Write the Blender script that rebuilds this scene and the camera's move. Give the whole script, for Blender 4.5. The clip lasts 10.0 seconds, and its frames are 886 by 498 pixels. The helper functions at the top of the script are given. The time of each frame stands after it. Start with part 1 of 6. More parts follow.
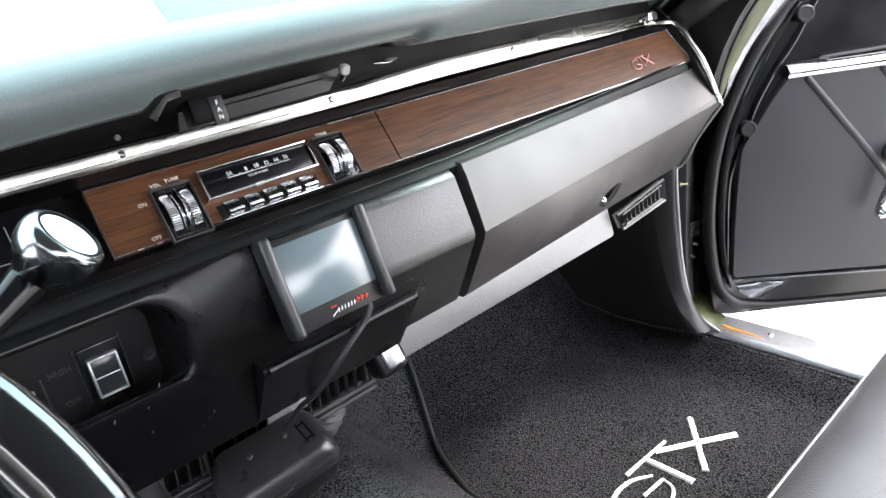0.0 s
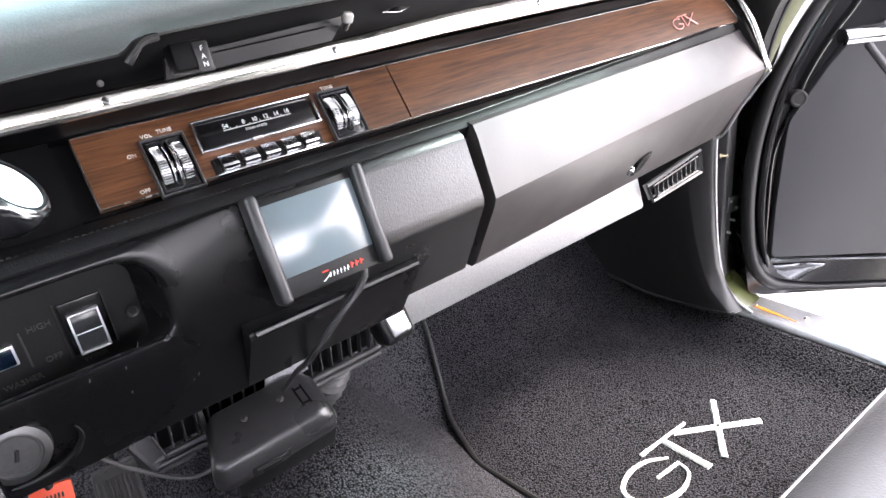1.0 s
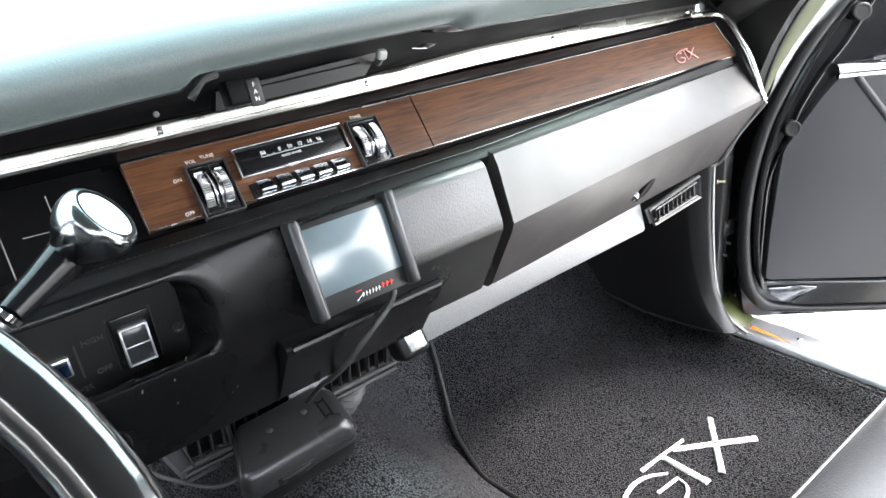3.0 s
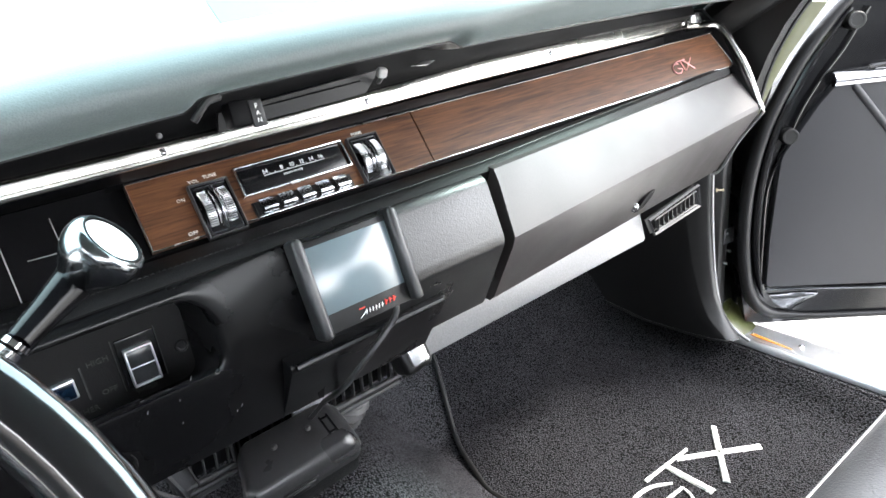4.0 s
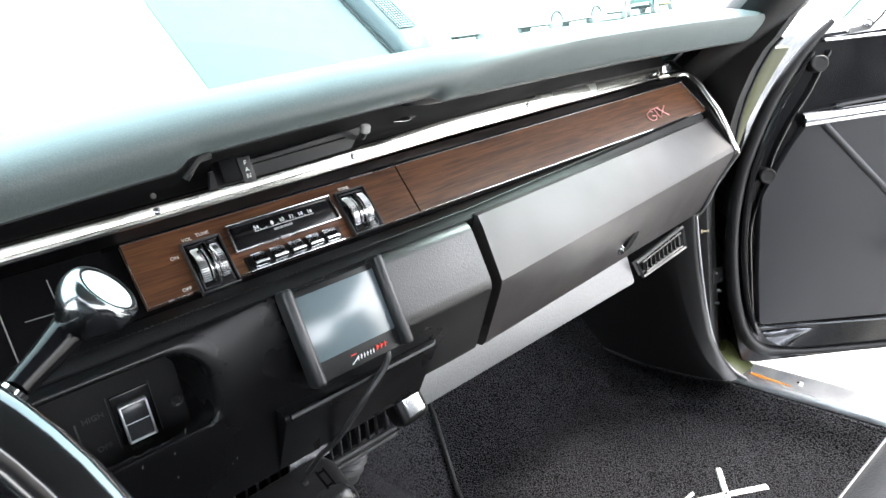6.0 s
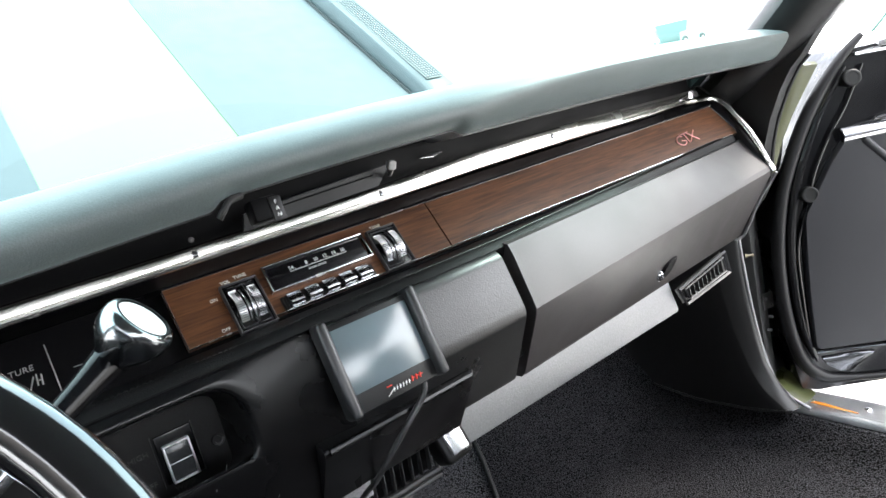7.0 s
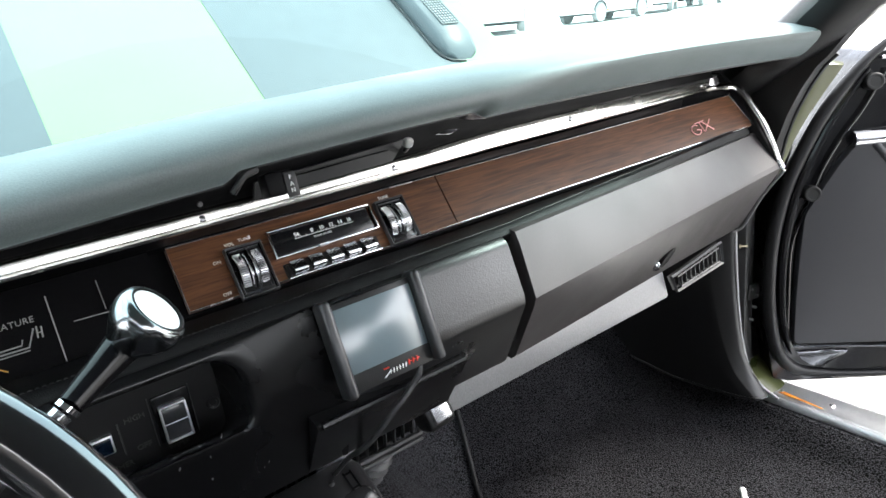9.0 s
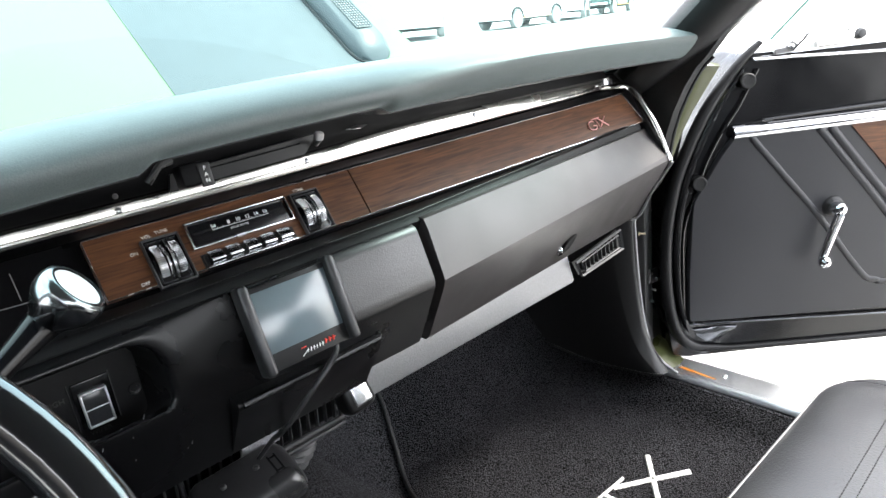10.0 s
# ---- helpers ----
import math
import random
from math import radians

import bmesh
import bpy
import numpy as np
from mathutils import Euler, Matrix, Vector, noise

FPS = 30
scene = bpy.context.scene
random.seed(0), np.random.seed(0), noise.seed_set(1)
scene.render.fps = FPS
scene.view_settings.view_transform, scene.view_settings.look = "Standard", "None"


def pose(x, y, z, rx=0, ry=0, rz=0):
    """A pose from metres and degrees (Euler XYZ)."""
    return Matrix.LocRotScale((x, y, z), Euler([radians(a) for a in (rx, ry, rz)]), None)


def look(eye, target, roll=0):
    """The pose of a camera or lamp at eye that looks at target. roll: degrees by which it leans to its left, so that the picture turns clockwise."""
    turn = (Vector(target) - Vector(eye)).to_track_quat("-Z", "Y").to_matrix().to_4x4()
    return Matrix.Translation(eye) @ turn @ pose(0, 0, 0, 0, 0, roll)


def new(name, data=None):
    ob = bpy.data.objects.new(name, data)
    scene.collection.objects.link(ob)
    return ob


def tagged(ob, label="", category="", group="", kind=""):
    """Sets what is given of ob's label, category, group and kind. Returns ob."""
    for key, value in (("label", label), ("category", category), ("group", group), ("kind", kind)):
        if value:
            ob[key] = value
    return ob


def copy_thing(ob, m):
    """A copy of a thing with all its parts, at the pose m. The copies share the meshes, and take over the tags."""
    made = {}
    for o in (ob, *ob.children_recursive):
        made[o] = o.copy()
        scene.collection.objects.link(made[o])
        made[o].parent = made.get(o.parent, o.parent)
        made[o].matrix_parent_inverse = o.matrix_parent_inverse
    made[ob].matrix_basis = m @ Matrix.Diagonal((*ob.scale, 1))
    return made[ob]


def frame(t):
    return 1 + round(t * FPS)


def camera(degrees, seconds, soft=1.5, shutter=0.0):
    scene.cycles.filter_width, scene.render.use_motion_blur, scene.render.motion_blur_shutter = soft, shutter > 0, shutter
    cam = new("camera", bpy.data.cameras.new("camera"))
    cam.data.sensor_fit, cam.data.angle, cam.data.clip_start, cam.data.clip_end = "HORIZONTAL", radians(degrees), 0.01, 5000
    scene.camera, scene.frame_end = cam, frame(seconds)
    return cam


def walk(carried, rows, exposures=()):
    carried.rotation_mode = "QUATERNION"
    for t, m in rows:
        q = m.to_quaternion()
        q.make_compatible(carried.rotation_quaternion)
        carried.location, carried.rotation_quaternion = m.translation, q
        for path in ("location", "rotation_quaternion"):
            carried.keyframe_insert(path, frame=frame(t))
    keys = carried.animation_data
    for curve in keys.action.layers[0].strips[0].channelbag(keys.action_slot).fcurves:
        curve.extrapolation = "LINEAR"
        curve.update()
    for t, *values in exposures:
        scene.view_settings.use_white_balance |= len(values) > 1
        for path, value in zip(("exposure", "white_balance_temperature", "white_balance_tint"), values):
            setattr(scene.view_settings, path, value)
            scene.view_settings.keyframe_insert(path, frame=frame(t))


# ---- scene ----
cam = camera(69.6, 10.0)
PATH = [
    (0, (-0.23, -0.542, 1.0), (0.949, 0.891, 0.255), -8.4),
    (0.2, (-0.214, -0.549, 0.981), (0.947, 0.836, 0.126), -6.9),
    (0.5, (-0.201, -0.552, 0.957), (0.889, 0.849, 0.035), -6.9),
    (0.8, (-0.192, -0.548, 0.973), (0.855, 0.904, 0.082), -8.8),
    (1, (-0.189, -0.536, 0.987), (0.862, 0.946, 0.15), -7.5),
    (1.2, (-0.189, -0.528, 0.994), (0.845, 0.976, 0.176), -7.4),
    (1.5, (-0.198, -0.532, 1.005), (0.84, 0.975, 0.196), -6.4),
    (2, (-0.212, -0.538, 1.007), (0.855, 0.952, 0.205), -6.3),
    (2.5, (-0.224, -0.542, 1.008), (0.863, 0.936, 0.212), -6.1),
    (4, (-0.227, -0.541, 1.016), (0.871, 0.942, 0.243), -7.0),
    (4.5, (-0.227, -0.542, 1.022), (0.899, 0.941, 0.291), -7.0),
    (5, (-0.228, -0.547, 1.021), (0.912, 0.936, 0.313), -7.2),
    (5.5, (-0.23, -0.547, 1.019), (0.92, 0.937, 0.332), -7.2),
    (5.7, (-0.233, -0.549, 1.019), (0.928, 0.935, 0.348), -7.6),
    (6.8, (-0.233, -0.595, 0.959), (0.89, 1.014, 0.57), -14.5),
    (7, (-0.232, -0.574, 0.988), (0.875, 1.038, 0.572), -13.5),
    (7.2, (-0.228, -0.565, 1.014), (0.851, 1.049, 0.534), -12.1),
    (7.5, (-0.229, -0.553, 1.032), (0.823, 1.057, 0.482), -10.2),
    (8, (-0.23, -0.543, 1.036), (0.809, 1.061, 0.446), -8.9),
    (8.5, (-0.233, -0.55, 1.035), (0.817, 1.038, 0.423), -7.8),
    (9, (-0.232, -0.555, 1.035), (0.848, 1.008, 0.408), -7.3),
    (9.3, (-0.225, -0.561, 1.04), (0.889, 0.971, 0.398), -7.1),
    (9.5, (-0.228, -0.58, 1.04), (0.967, 0.898, 0.416), -6.4),
    (9.7, (-0.235, -0.587, 1.035), (0.989, 0.867, 0.412), -6.2),
    (10, (-0.25, -0.601, 1.029), (1.005, 0.819, 0.39), -7.0),
]
EXPOSURE = [(0.0, 3.26, 6500, 13), (0.5, 3.36, 6550, 19), (1.0, 3.78, 6600, 19), (1.5, 3.82, 6500, 14), (2.0, 3.74, 6450, 11), (2.5, 3.70, 6450, 10), (4.5, 3.49, 6450, 10), (5.5, 3.28, 6450, 10), (7.0, 2.97, 6500, 10), (8.0, 2.73, 6500, 10), (10.0, 2.76, 6500, 10)]
walk(cam, [(t, look(eye, target, roll)) for t, eye, target, roll in PATH], EXPOSURE)


# ---------- light ----------
def build_world():
    w = bpy.data.worlds.new("sky")
    w.use_nodes = True
    scene.world = w
    nt = w.node_tree
    n, l = nt.nodes, nt.links
    bg = n["Background"]
    sky = n.new("ShaderNodeTexSky")
    sky.sky_type, sky.sun_disc = "NISHITA", False
    sky.sun_elevation, sky.sun_rotation = radians(50), radians(120)
    sky.air_density, sky.dust_density = 1.0, 3.0
    # broken high cloud: pale, nearly colourless
    co = n.new("ShaderNodeTexCoord")
    cloud = n.new("ShaderNodeTexNoise")
    cloud.inputs["Scale"].default_value, cloud.inputs["Detail"].default_value = 2.2, 5
    l.new(co.outputs["Generated"], cloud.inputs["Vector"])
    ramp = n.new("ShaderNodeValToRGB")
    ramp.color_ramp.elements[0].position, ramp.color_ramp.elements[1].position = 0.38, 0.62
    l.new(cloud.outputs["Fac"], ramp.inputs["Fac"])
    mix = n.new("ShaderNodeMix")
    mix.data_type = "RGBA"
    mix.inputs[7].default_value = (13.0, 13.2, 13.6, 1)
    fac = n.new("ShaderNodeMapRange")
    fac.inputs["To Min"].default_value, fac.inputs["To Max"].default_value = 0.35, 0.85
    l.new(ramp.outputs["Color"], fac.inputs["Value"])
    l.new(fac.outputs["Result"], mix.inputs[0])
    l.new(sky.outputs["Color"], mix.inputs[6])
    l.new(mix.outputs[2], bg.inputs["Color"])
    bg.inputs["Strength"].default_value = 0.1


build_world()
sun = new("sun", bpy.data.lights.new("sun", "SUN"))
sun.data.energy, sun.data.angle, sun.data.color = 1.5, radians(12), (1.0, 0.96, 0.9)
sun.matrix_world = look((4.0, -2.3, 5.5), (0, 0, 0))


# ---------- materials ----------
def material(name, base=(0.5, 0.5, 0.5), rough=0.5, metal=0.0, spec=0.5, grain=0.0, grain_scale=200.0, kind="noise",
             bump=0.0, wear=0.0, coat=0.0, trans=0.0, sheen=0.0, stretch=None):
    """A surface with fine grain and larger soft variation in colour and gloss; sizes in metres."""
    m = bpy.data.materials.new(name)
    m.use_nodes = True
    nt = m.node_tree
    n, l = nt.nodes, nt.links
    b = n["Principled BSDF"]
    b.inputs["Base Color"].default_value = (*base, 1)
    b.inputs["Roughness"].default_value = rough
    b.inputs["Metallic"].default_value = metal
    b.inputs["Specular IOR Level"].default_value = spec
    b.inputs["Coat Weight"].default_value = coat
    b.inputs["Coat Roughness"].default_value = 0.05
    b.inputs["Transmission Weight"].default_value = trans
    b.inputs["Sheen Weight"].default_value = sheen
    # teal sheen tint carries the colour of light through the windshield
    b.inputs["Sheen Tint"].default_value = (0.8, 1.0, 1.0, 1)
    co = n.new("ShaderNodeTexCoord")
    big = n.new("ShaderNodeTexNoise")
    big.inputs["Scale"].default_value, big.inputs["Detail"].default_value = 14.0, 6
    l.new(co.outputs["Object"], big.inputs["Vector"])
    if wear > 0:
        mr = n.new("ShaderNodeMapRange")
        mr.inputs["From Min"].default_value, mr.inputs["From Max"].default_value = 0.3, 0.7
        mr.inputs["To Min"].default_value, mr.inputs["To Max"].default_value = max(0.02, rough - wear), min(1, rough + wear)
        l.new(big.outputs["Fac"], mr.inputs["Value"])
        l.new(mr.outputs["Result"], b.inputs["Roughness"])
    if grain > 0 or bump > 0:
        if stretch:
            mp = n.new("ShaderNodeMapping")
            mp.inputs["Scale"].default_value = stretch
            l.new(co.outputs["Object"], mp.inputs["Vector"])
            fine = n.new("ShaderNodeTexNoise")
            fine.inputs["Scale"].default_value, fine.inputs["Detail"].default_value, fine.inputs["Distortion"].default_value = grain_scale, 3, 0.4
            l.new(mp.outputs["Vector"], fine.inputs["Vector"])
            out = fine.outputs["Fac"]
        elif kind == "leather":
            fine = n.new("ShaderNodeTexVoronoi")
            fine.feature = "SMOOTH_F1"
            fine.inputs["Scale"].default_value = grain_scale
            warp = n.new("ShaderNodeTexNoise")
            warp.inputs["Scale"].default_value = grain_scale * 0.35
            vm = n.new("ShaderNodeVectorMath")
            vm.operation = "MULTIPLY_ADD"
            vm.inputs[1].default_value = (1.2 / grain_scale,) * 3
            l.new(co.outputs["Object"], warp.inputs["Vector"])
            l.new(warp.outputs["Color"], vm.inputs[0])
            l.new(co.outputs["Object"], vm.inputs[2])
            l.new(vm.outputs["Vector"], fine.inputs["Vector"])
            out = fine.outputs["Distance"]
        else:
            fine = n.new("ShaderNodeTexNoise")
            fine.inputs["Scale"].default_value, fine.inputs["Detail"].default_value = grain_scale, 4
            l.new(co.outputs["Object"], fine.inputs["Vector"])
            out = fine.outputs["Fac"]
        if bump > 0:
            bp = n.new("ShaderNodeBump")
            bp.inputs["Strength"].default_value, bp.inputs["Distance"].default_value = 1.0, bump
            l.new(out, bp.inputs["Height"])
            l.new(bp.outputs["Normal"], b.inputs["Normal"])
        if grain > 0:
            mx = n.new("ShaderNodeMix")
            mx.data_type = "RGBA"
            mx.inputs[6].default_value = (*[c * (1 - grain) for c in base], 1)
            mx.inputs[7].default_value = (*[min(1, c * (1 + grain)) for c in base], 1)
            l.new(out, mx.inputs[0])
            l.new(mx.outputs[2], b.inputs["Base Color"])
    return m


def wood_material(name, dark, light):
    """Lacquered walnut-look foil: long grain along x with fine pores."""
    m = bpy.data.materials.new(name)
    m.use_nodes = True
    nt = m.node_tree
    n, l = nt.nodes, nt.links
    b = n["Principled BSDF"]
    co = n.new("ShaderNodeTexCoord")
    mp = n.new("ShaderNodeMapping")
    mp.inputs["Scale"].default_value = (13, 190, 190)
    l.new(co.outputs["Object"], mp.inputs["Vector"])
    a = n.new("ShaderNodeTexNoise")
    a.inputs["Scale"].default_value, a.inputs["Detail"].default_value, a.inputs["Distortion"].default_value = 1.0, 8, 1.0
    l.new(mp.outputs["Vector"], a.inputs["Vector"])
    mp2 = n.new("ShaderNodeMapping")
    mp2.inputs["Scale"].default_value = (30, 900, 900)
    l.new(co.outputs["Object"], mp2.inputs["Vector"])
    p = n.new("ShaderNodeTexNoise")
    p.inputs["Scale"].default_value, p.inputs["Detail"].default_value = 1.0, 3
    l.new(mp2.outputs["Vector"], p.inputs["Vector"])
    r = n.new("ShaderNodeValToRGB")
    r.color_ramp.elements[0].color, r.color_ramp.elements[0].position = (*dark, 1), 0.3
    r.color_ramp.elements[1].color, r.color_ramp.elements[1].position = (*light, 1), 0.72
    l.new(a.outputs["Fac"], r.inputs["Fac"])
    pr = n.new("ShaderNodeValToRGB")
    pr.color_ramp.elements[0].position, pr.color_ramp.elements[1].position = 0.34, 0.48
    pr.color_ramp.elements[0].color = (0.55, 0.52, 0.5, 1)
    l.new(p.outputs["Fac"], pr.inputs["Fac"])
    mx = n.new("ShaderNodeMix")
    mx.data_type, mx.blend_type = "RGBA", "MULTIPLY"
    mx.inputs[0].default_value = 0.8
    l.new(r.outputs["Color"], mx.inputs[6])
    l.new(pr.outputs["Color"], mx.inputs[7])
    l.new(mx.outputs[2], b.inputs["Base Color"])
    b.inputs["Roughness"].default_value = 0.42
    b.inputs["Specular IOR Level"].default_value = 0.4
    return m


def glass_material(name, tint, gloss=0.06):
    """A thin tinted pane: tinted light passes, a little is mirrored."""
    m = bpy.data.materials.new(name)
    m.use_nodes = True
    nt = m.node_tree
    n, l = nt.nodes, nt.links
    n.remove(n["Principled BSDF"])
    t = n.new("ShaderNodeBsdfTransparent")
    t.inputs["Color"].default_value = (*tint, 1)
    g = n.new("ShaderNodeBsdfGlossy")
    g.inputs["Roughness"].default_value = 0.02
    mx = n.new("ShaderNodeMixShader")
    mx.inputs[0].default_value = gloss
    l.new(t.outputs[0], mx.inputs[1])
    l.new(g.outputs[0], mx.inputs[2])
    l.new(mx.outputs[0], n["Material Output"].inputs["Surface"])
    return m


VINYL = material("black_vinyl", (0.010, 0.010, 0.0105), 0.44, spec=0.42, grain=0.25, grain_scale=1100, kind="leather", bump=0.0002, wear=0.07)
VINYL_SOFT = material("padded_black_vinyl", (0.011, 0.011, 0.0115), 0.34, spec=0.8, grain=0.25, grain_scale=760, kind="leather", bump=0.00016, wear=0.1)
LEDGE_VINYL = material("stitched_ledge_vinyl", (0.008, 0.008, 0.0085), 0.55, spec=0.2, grain=0.25, grain_scale=900, kind="leather", bump=0.0002, wear=0.08)
# pale teal base stands in for skylight through the tinted glass
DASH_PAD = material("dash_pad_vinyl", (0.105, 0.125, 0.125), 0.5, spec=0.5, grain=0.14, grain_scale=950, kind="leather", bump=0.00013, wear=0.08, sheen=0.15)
GLOVE = material("satin_black_paint", (0.036, 0.0315, 0.0315), 0.42, spec=0.66, grain=0.22, grain_scale=650, bump=0.00012, wear=0.08)
SEAT_VINYL = material("black_seat_vinyl", (0.046, 0.046, 0.05), 0.36, spec=0.8, grain=0.08, grain_scale=420, kind="leather", bump=0.00035, wear=0.08)
DOOR_VINYL = material("black_door_vinyl", (0.0165, 0.017, 0.0205), 0.40, grain=0.2, grain_scale=1200, kind="leather", bump=0.00015, wear=0.05)
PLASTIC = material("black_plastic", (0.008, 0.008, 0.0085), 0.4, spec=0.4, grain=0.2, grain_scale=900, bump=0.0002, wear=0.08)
PLASTIC_GREY = material("worn_black_plastic", (0.045, 0.045, 0.046), 0.42, grain=0.2, grain_scale=700, bump=0.0003, wear=0.1)
GLOSS_GREY = material("smoked_chrome", (0.14, 0.145, 0.155), 0.25, metal=1.0, grain=0.1, grain_scale=300, wear=0.08)
GLOSS = material("black_gloss", (0.006, 0.006, 0.007), 0.2, grain=0.1, grain_scale=300, wear=0.06)
BEZEL_BLACK = material("satin_black_bezel", (0.003, 0.003, 0.0035), 0.5, spec=0.1, grain=0.1, grain_scale=300, wear=0.08)
SLEEVE = material("gloss_black_sleeve", (0.004, 0.004, 0.005), 0.2, spec=0.22, grain=0.1, grain_scale=300, wear=0.05)
RIM_BLACK = material("rim_black", (0.004, 0.004, 0.005), 0.15, spec=0.8, grain=0.1, grain_scale=300, wear=0.03, coat=1.0)
SEAL_RUBBER = material("dull_black_seal_rubber", (0.008, 0.008, 0.009), 0.45, spec=0.3, grain=0.3, grain_scale=500, bump=0.0002, wear=0.08)
WRAP = material("crumpled_black_wrap", (0.006, 0.006, 0.007), 0.3, spec=0.3, grain=0.2, grain_scale=38, bump=0.0022, wear=0.1)
RUBBER = material("black_rubber", (0.008, 0.008, 0.008), 0.5, spec=0.4, grain=0.3, grain_scale=500, bump=0.0003, wear=0.08)
CHROME = material("chrome", (0.82, 0.83, 0.85), 0.07, metal=1.0, grain=0.03, grain_scale=60, wear=0.05)
STRIP_CHROME = material("satin_worn_chrome", (0.74, 0.725, 0.685), 0.21, metal=1.0, grain=0.05, grain_scale=90, wear=0.1)
CHROME_SOFT = material("brushed_chrome", (0.72, 0.73, 0.75), 0.2, metal=1.0, grain=0.06, grain_scale=200, wear=0.08)
STEEL = material("scuffed_aluminium", (0.82, 0.83, 0.85), 0.42, metal=1.0, grain=0.08, grain_scale=120, bump=0.0001, wear=0.1)
SILVER = material("silver_grey_paint", (0.25, 0.25, 0.255), 0.42, metal=0.3, grain=0.22, grain_scale=420, bump=0.0004, wear=0.1)
SEAT_PIPING = material("pale_grey_piping", (0.11, 0.11, 0.12), 0.42, grain=0.1, grain_scale=400)
WHITE = material("white_print", (0.8, 0.8, 0.79), 0.5, grain=0.04, grain_scale=400)
GREY_PRINT = material("grey_print", (0.3, 0.3, 0.29), 0.5, grain=0.05, grain_scale=400)
FAINT_PRINT = material("worn_moulded_letters", (0.048, 0.048, 0.046), 0.4, grain=0.3, grain_scale=900)
GOLD_PRINT = material("gold_print", (0.5, 0.28, 0.06), 0.5, grain=0.05, grain_scale=400)
RED = material("red_plastic", (0.6, 0.03, 0.015), 0.5, grain=0.1, grain_scale=400)
ORANGE = material("orange_red_plastic", (0.75, 0.07, 0.02), 0.45, grain=0.08, grain_scale=300, bump=0.0002)
PINK = material("rose_enamel", (0.65, 0.3, 0.28), 0.3, metal=0.3, grain=0.06, grain_scale=300)
KNOB_CHROME = material("dark_worn_chrome", (0.26, 0.28, 0.29), 0.2, metal=1.0, grain=0.05, grain_scale=100, wear=0.05)
CAP_WHITE = material("white_knob_cap", (0.85, 0.86, 0.86), 0.12, grain=0.03, grain_scale=200, coat=0.5)
EMBROIDERY = material("white_embroidery", (0.72, 0.73, 0.72), 0.8, grain=0.25, grain_scale=900, bump=0.001)
LCD = material("dark_lcd_glass", (0.13, 0.165, 0.182), 0.19, spec=1.0, grain=0.05, grain_scale=40)
GREEN_PAINT = material("olive_green_paint", (0.075, 0.082, 0.03), 0.3, grain=0.12, grain_scale=160, wear=0.06, coat=0.2)
HOOD_GREEN = material("pale_green_paint", (0.116, 0.205, 0.098), 0.45, spec=0.3, grain=0.08, grain_scale=7, wear=0.08)
HOOD_BLACK = material("satin_black_stripe", (0.05, 0.062, 0.068), 0.42, spec=0.4, grain=0.1, grain_scale=30, wear=0.08)
WOOD = wood_material("walnut_foil", (0.046, 0.0175, 0.007), (0.150, 0.061, 0.025))
def pile_material(name, base, scale, height, contrast, gap=0.05):
    """Looped or cut pile: gap shade and tuft light put into the colour, with slow soiling."""
    m = bpy.data.materials.new(name)
    m.use_nodes = True
    nt = m.node_tree
    n, l = nt.nodes, nt.links
    b = n["Principled BSDF"]
    co = n.new("ShaderNodeTexCoord")
    warp = n.new("ShaderNodeTexNoise")
    warp.inputs["Scale"].default_value, warp.inputs["Detail"].default_value = scale * 0.5, 3
    vm = n.new("ShaderNodeVectorMath")
    vm.operation = "MULTIPLY_ADD"
    vm.inputs[1].default_value = (0.5 / scale,) * 3
    v = n.new("ShaderNodeTexVoronoi")
    v.feature = "F1"
    v.inputs["Scale"].default_value = scale
    l.new(co.outputs["Object"], warp.inputs["Vector"])
    l.new(warp.outputs["Color"], vm.inputs[0])
    l.new(co.outputs["Object"], vm.inputs[2])
    l.new(vm.outputs["Vector"], v.inputs["Vector"])
    # the base colour itself falls to near black between tufts, as shade
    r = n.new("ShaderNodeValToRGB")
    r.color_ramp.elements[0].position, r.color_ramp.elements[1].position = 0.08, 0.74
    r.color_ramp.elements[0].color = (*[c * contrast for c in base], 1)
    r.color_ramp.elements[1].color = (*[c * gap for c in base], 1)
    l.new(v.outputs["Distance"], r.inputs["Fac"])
    big = n.new("ShaderNodeTexNoise")
    big.inputs["Scale"].default_value, big.inputs["Detail"].default_value = 22, 6
    l.new(co.outputs["Object"], big.inputs["Vector"])
    mr = n.new("ShaderNodeMapRange")
    mr.inputs["From Min"].default_value, mr.inputs["From Max"].default_value = 0.3, 0.7
    mr.inputs["To Min"].default_value, mr.inputs["To Max"].default_value = 0.86, 1.12
    l.new(big.outputs["Fac"], mr.inputs["Value"])
    mx = n.new("ShaderNodeMix")
    mx.data_type, mx.blend_type = "RGBA", "MULTIPLY"
    mx.inputs[0].default_value = 1.0
    l.new(r.outputs["Color"], mx.inputs[6])
    l.new(mr.outputs["Result"], mx.inputs[7])
    l.new(mx.outputs[2], b.inputs["Base Color"])
    bp = n.new("ShaderNodeBump")
    bp.invert = True
    bp.inputs["Strength"].default_value, bp.inputs["Distance"].default_value = 1.0, height
    l.new(v.outputs["Distance"], bp.inputs["Height"])
    l.new(bp.outputs["Normal"], b.inputs["Normal"])
    b.inputs["Roughness"].default_value = 0.9
    b.inputs["Specular IOR Level"].default_value = 0.2
    return m


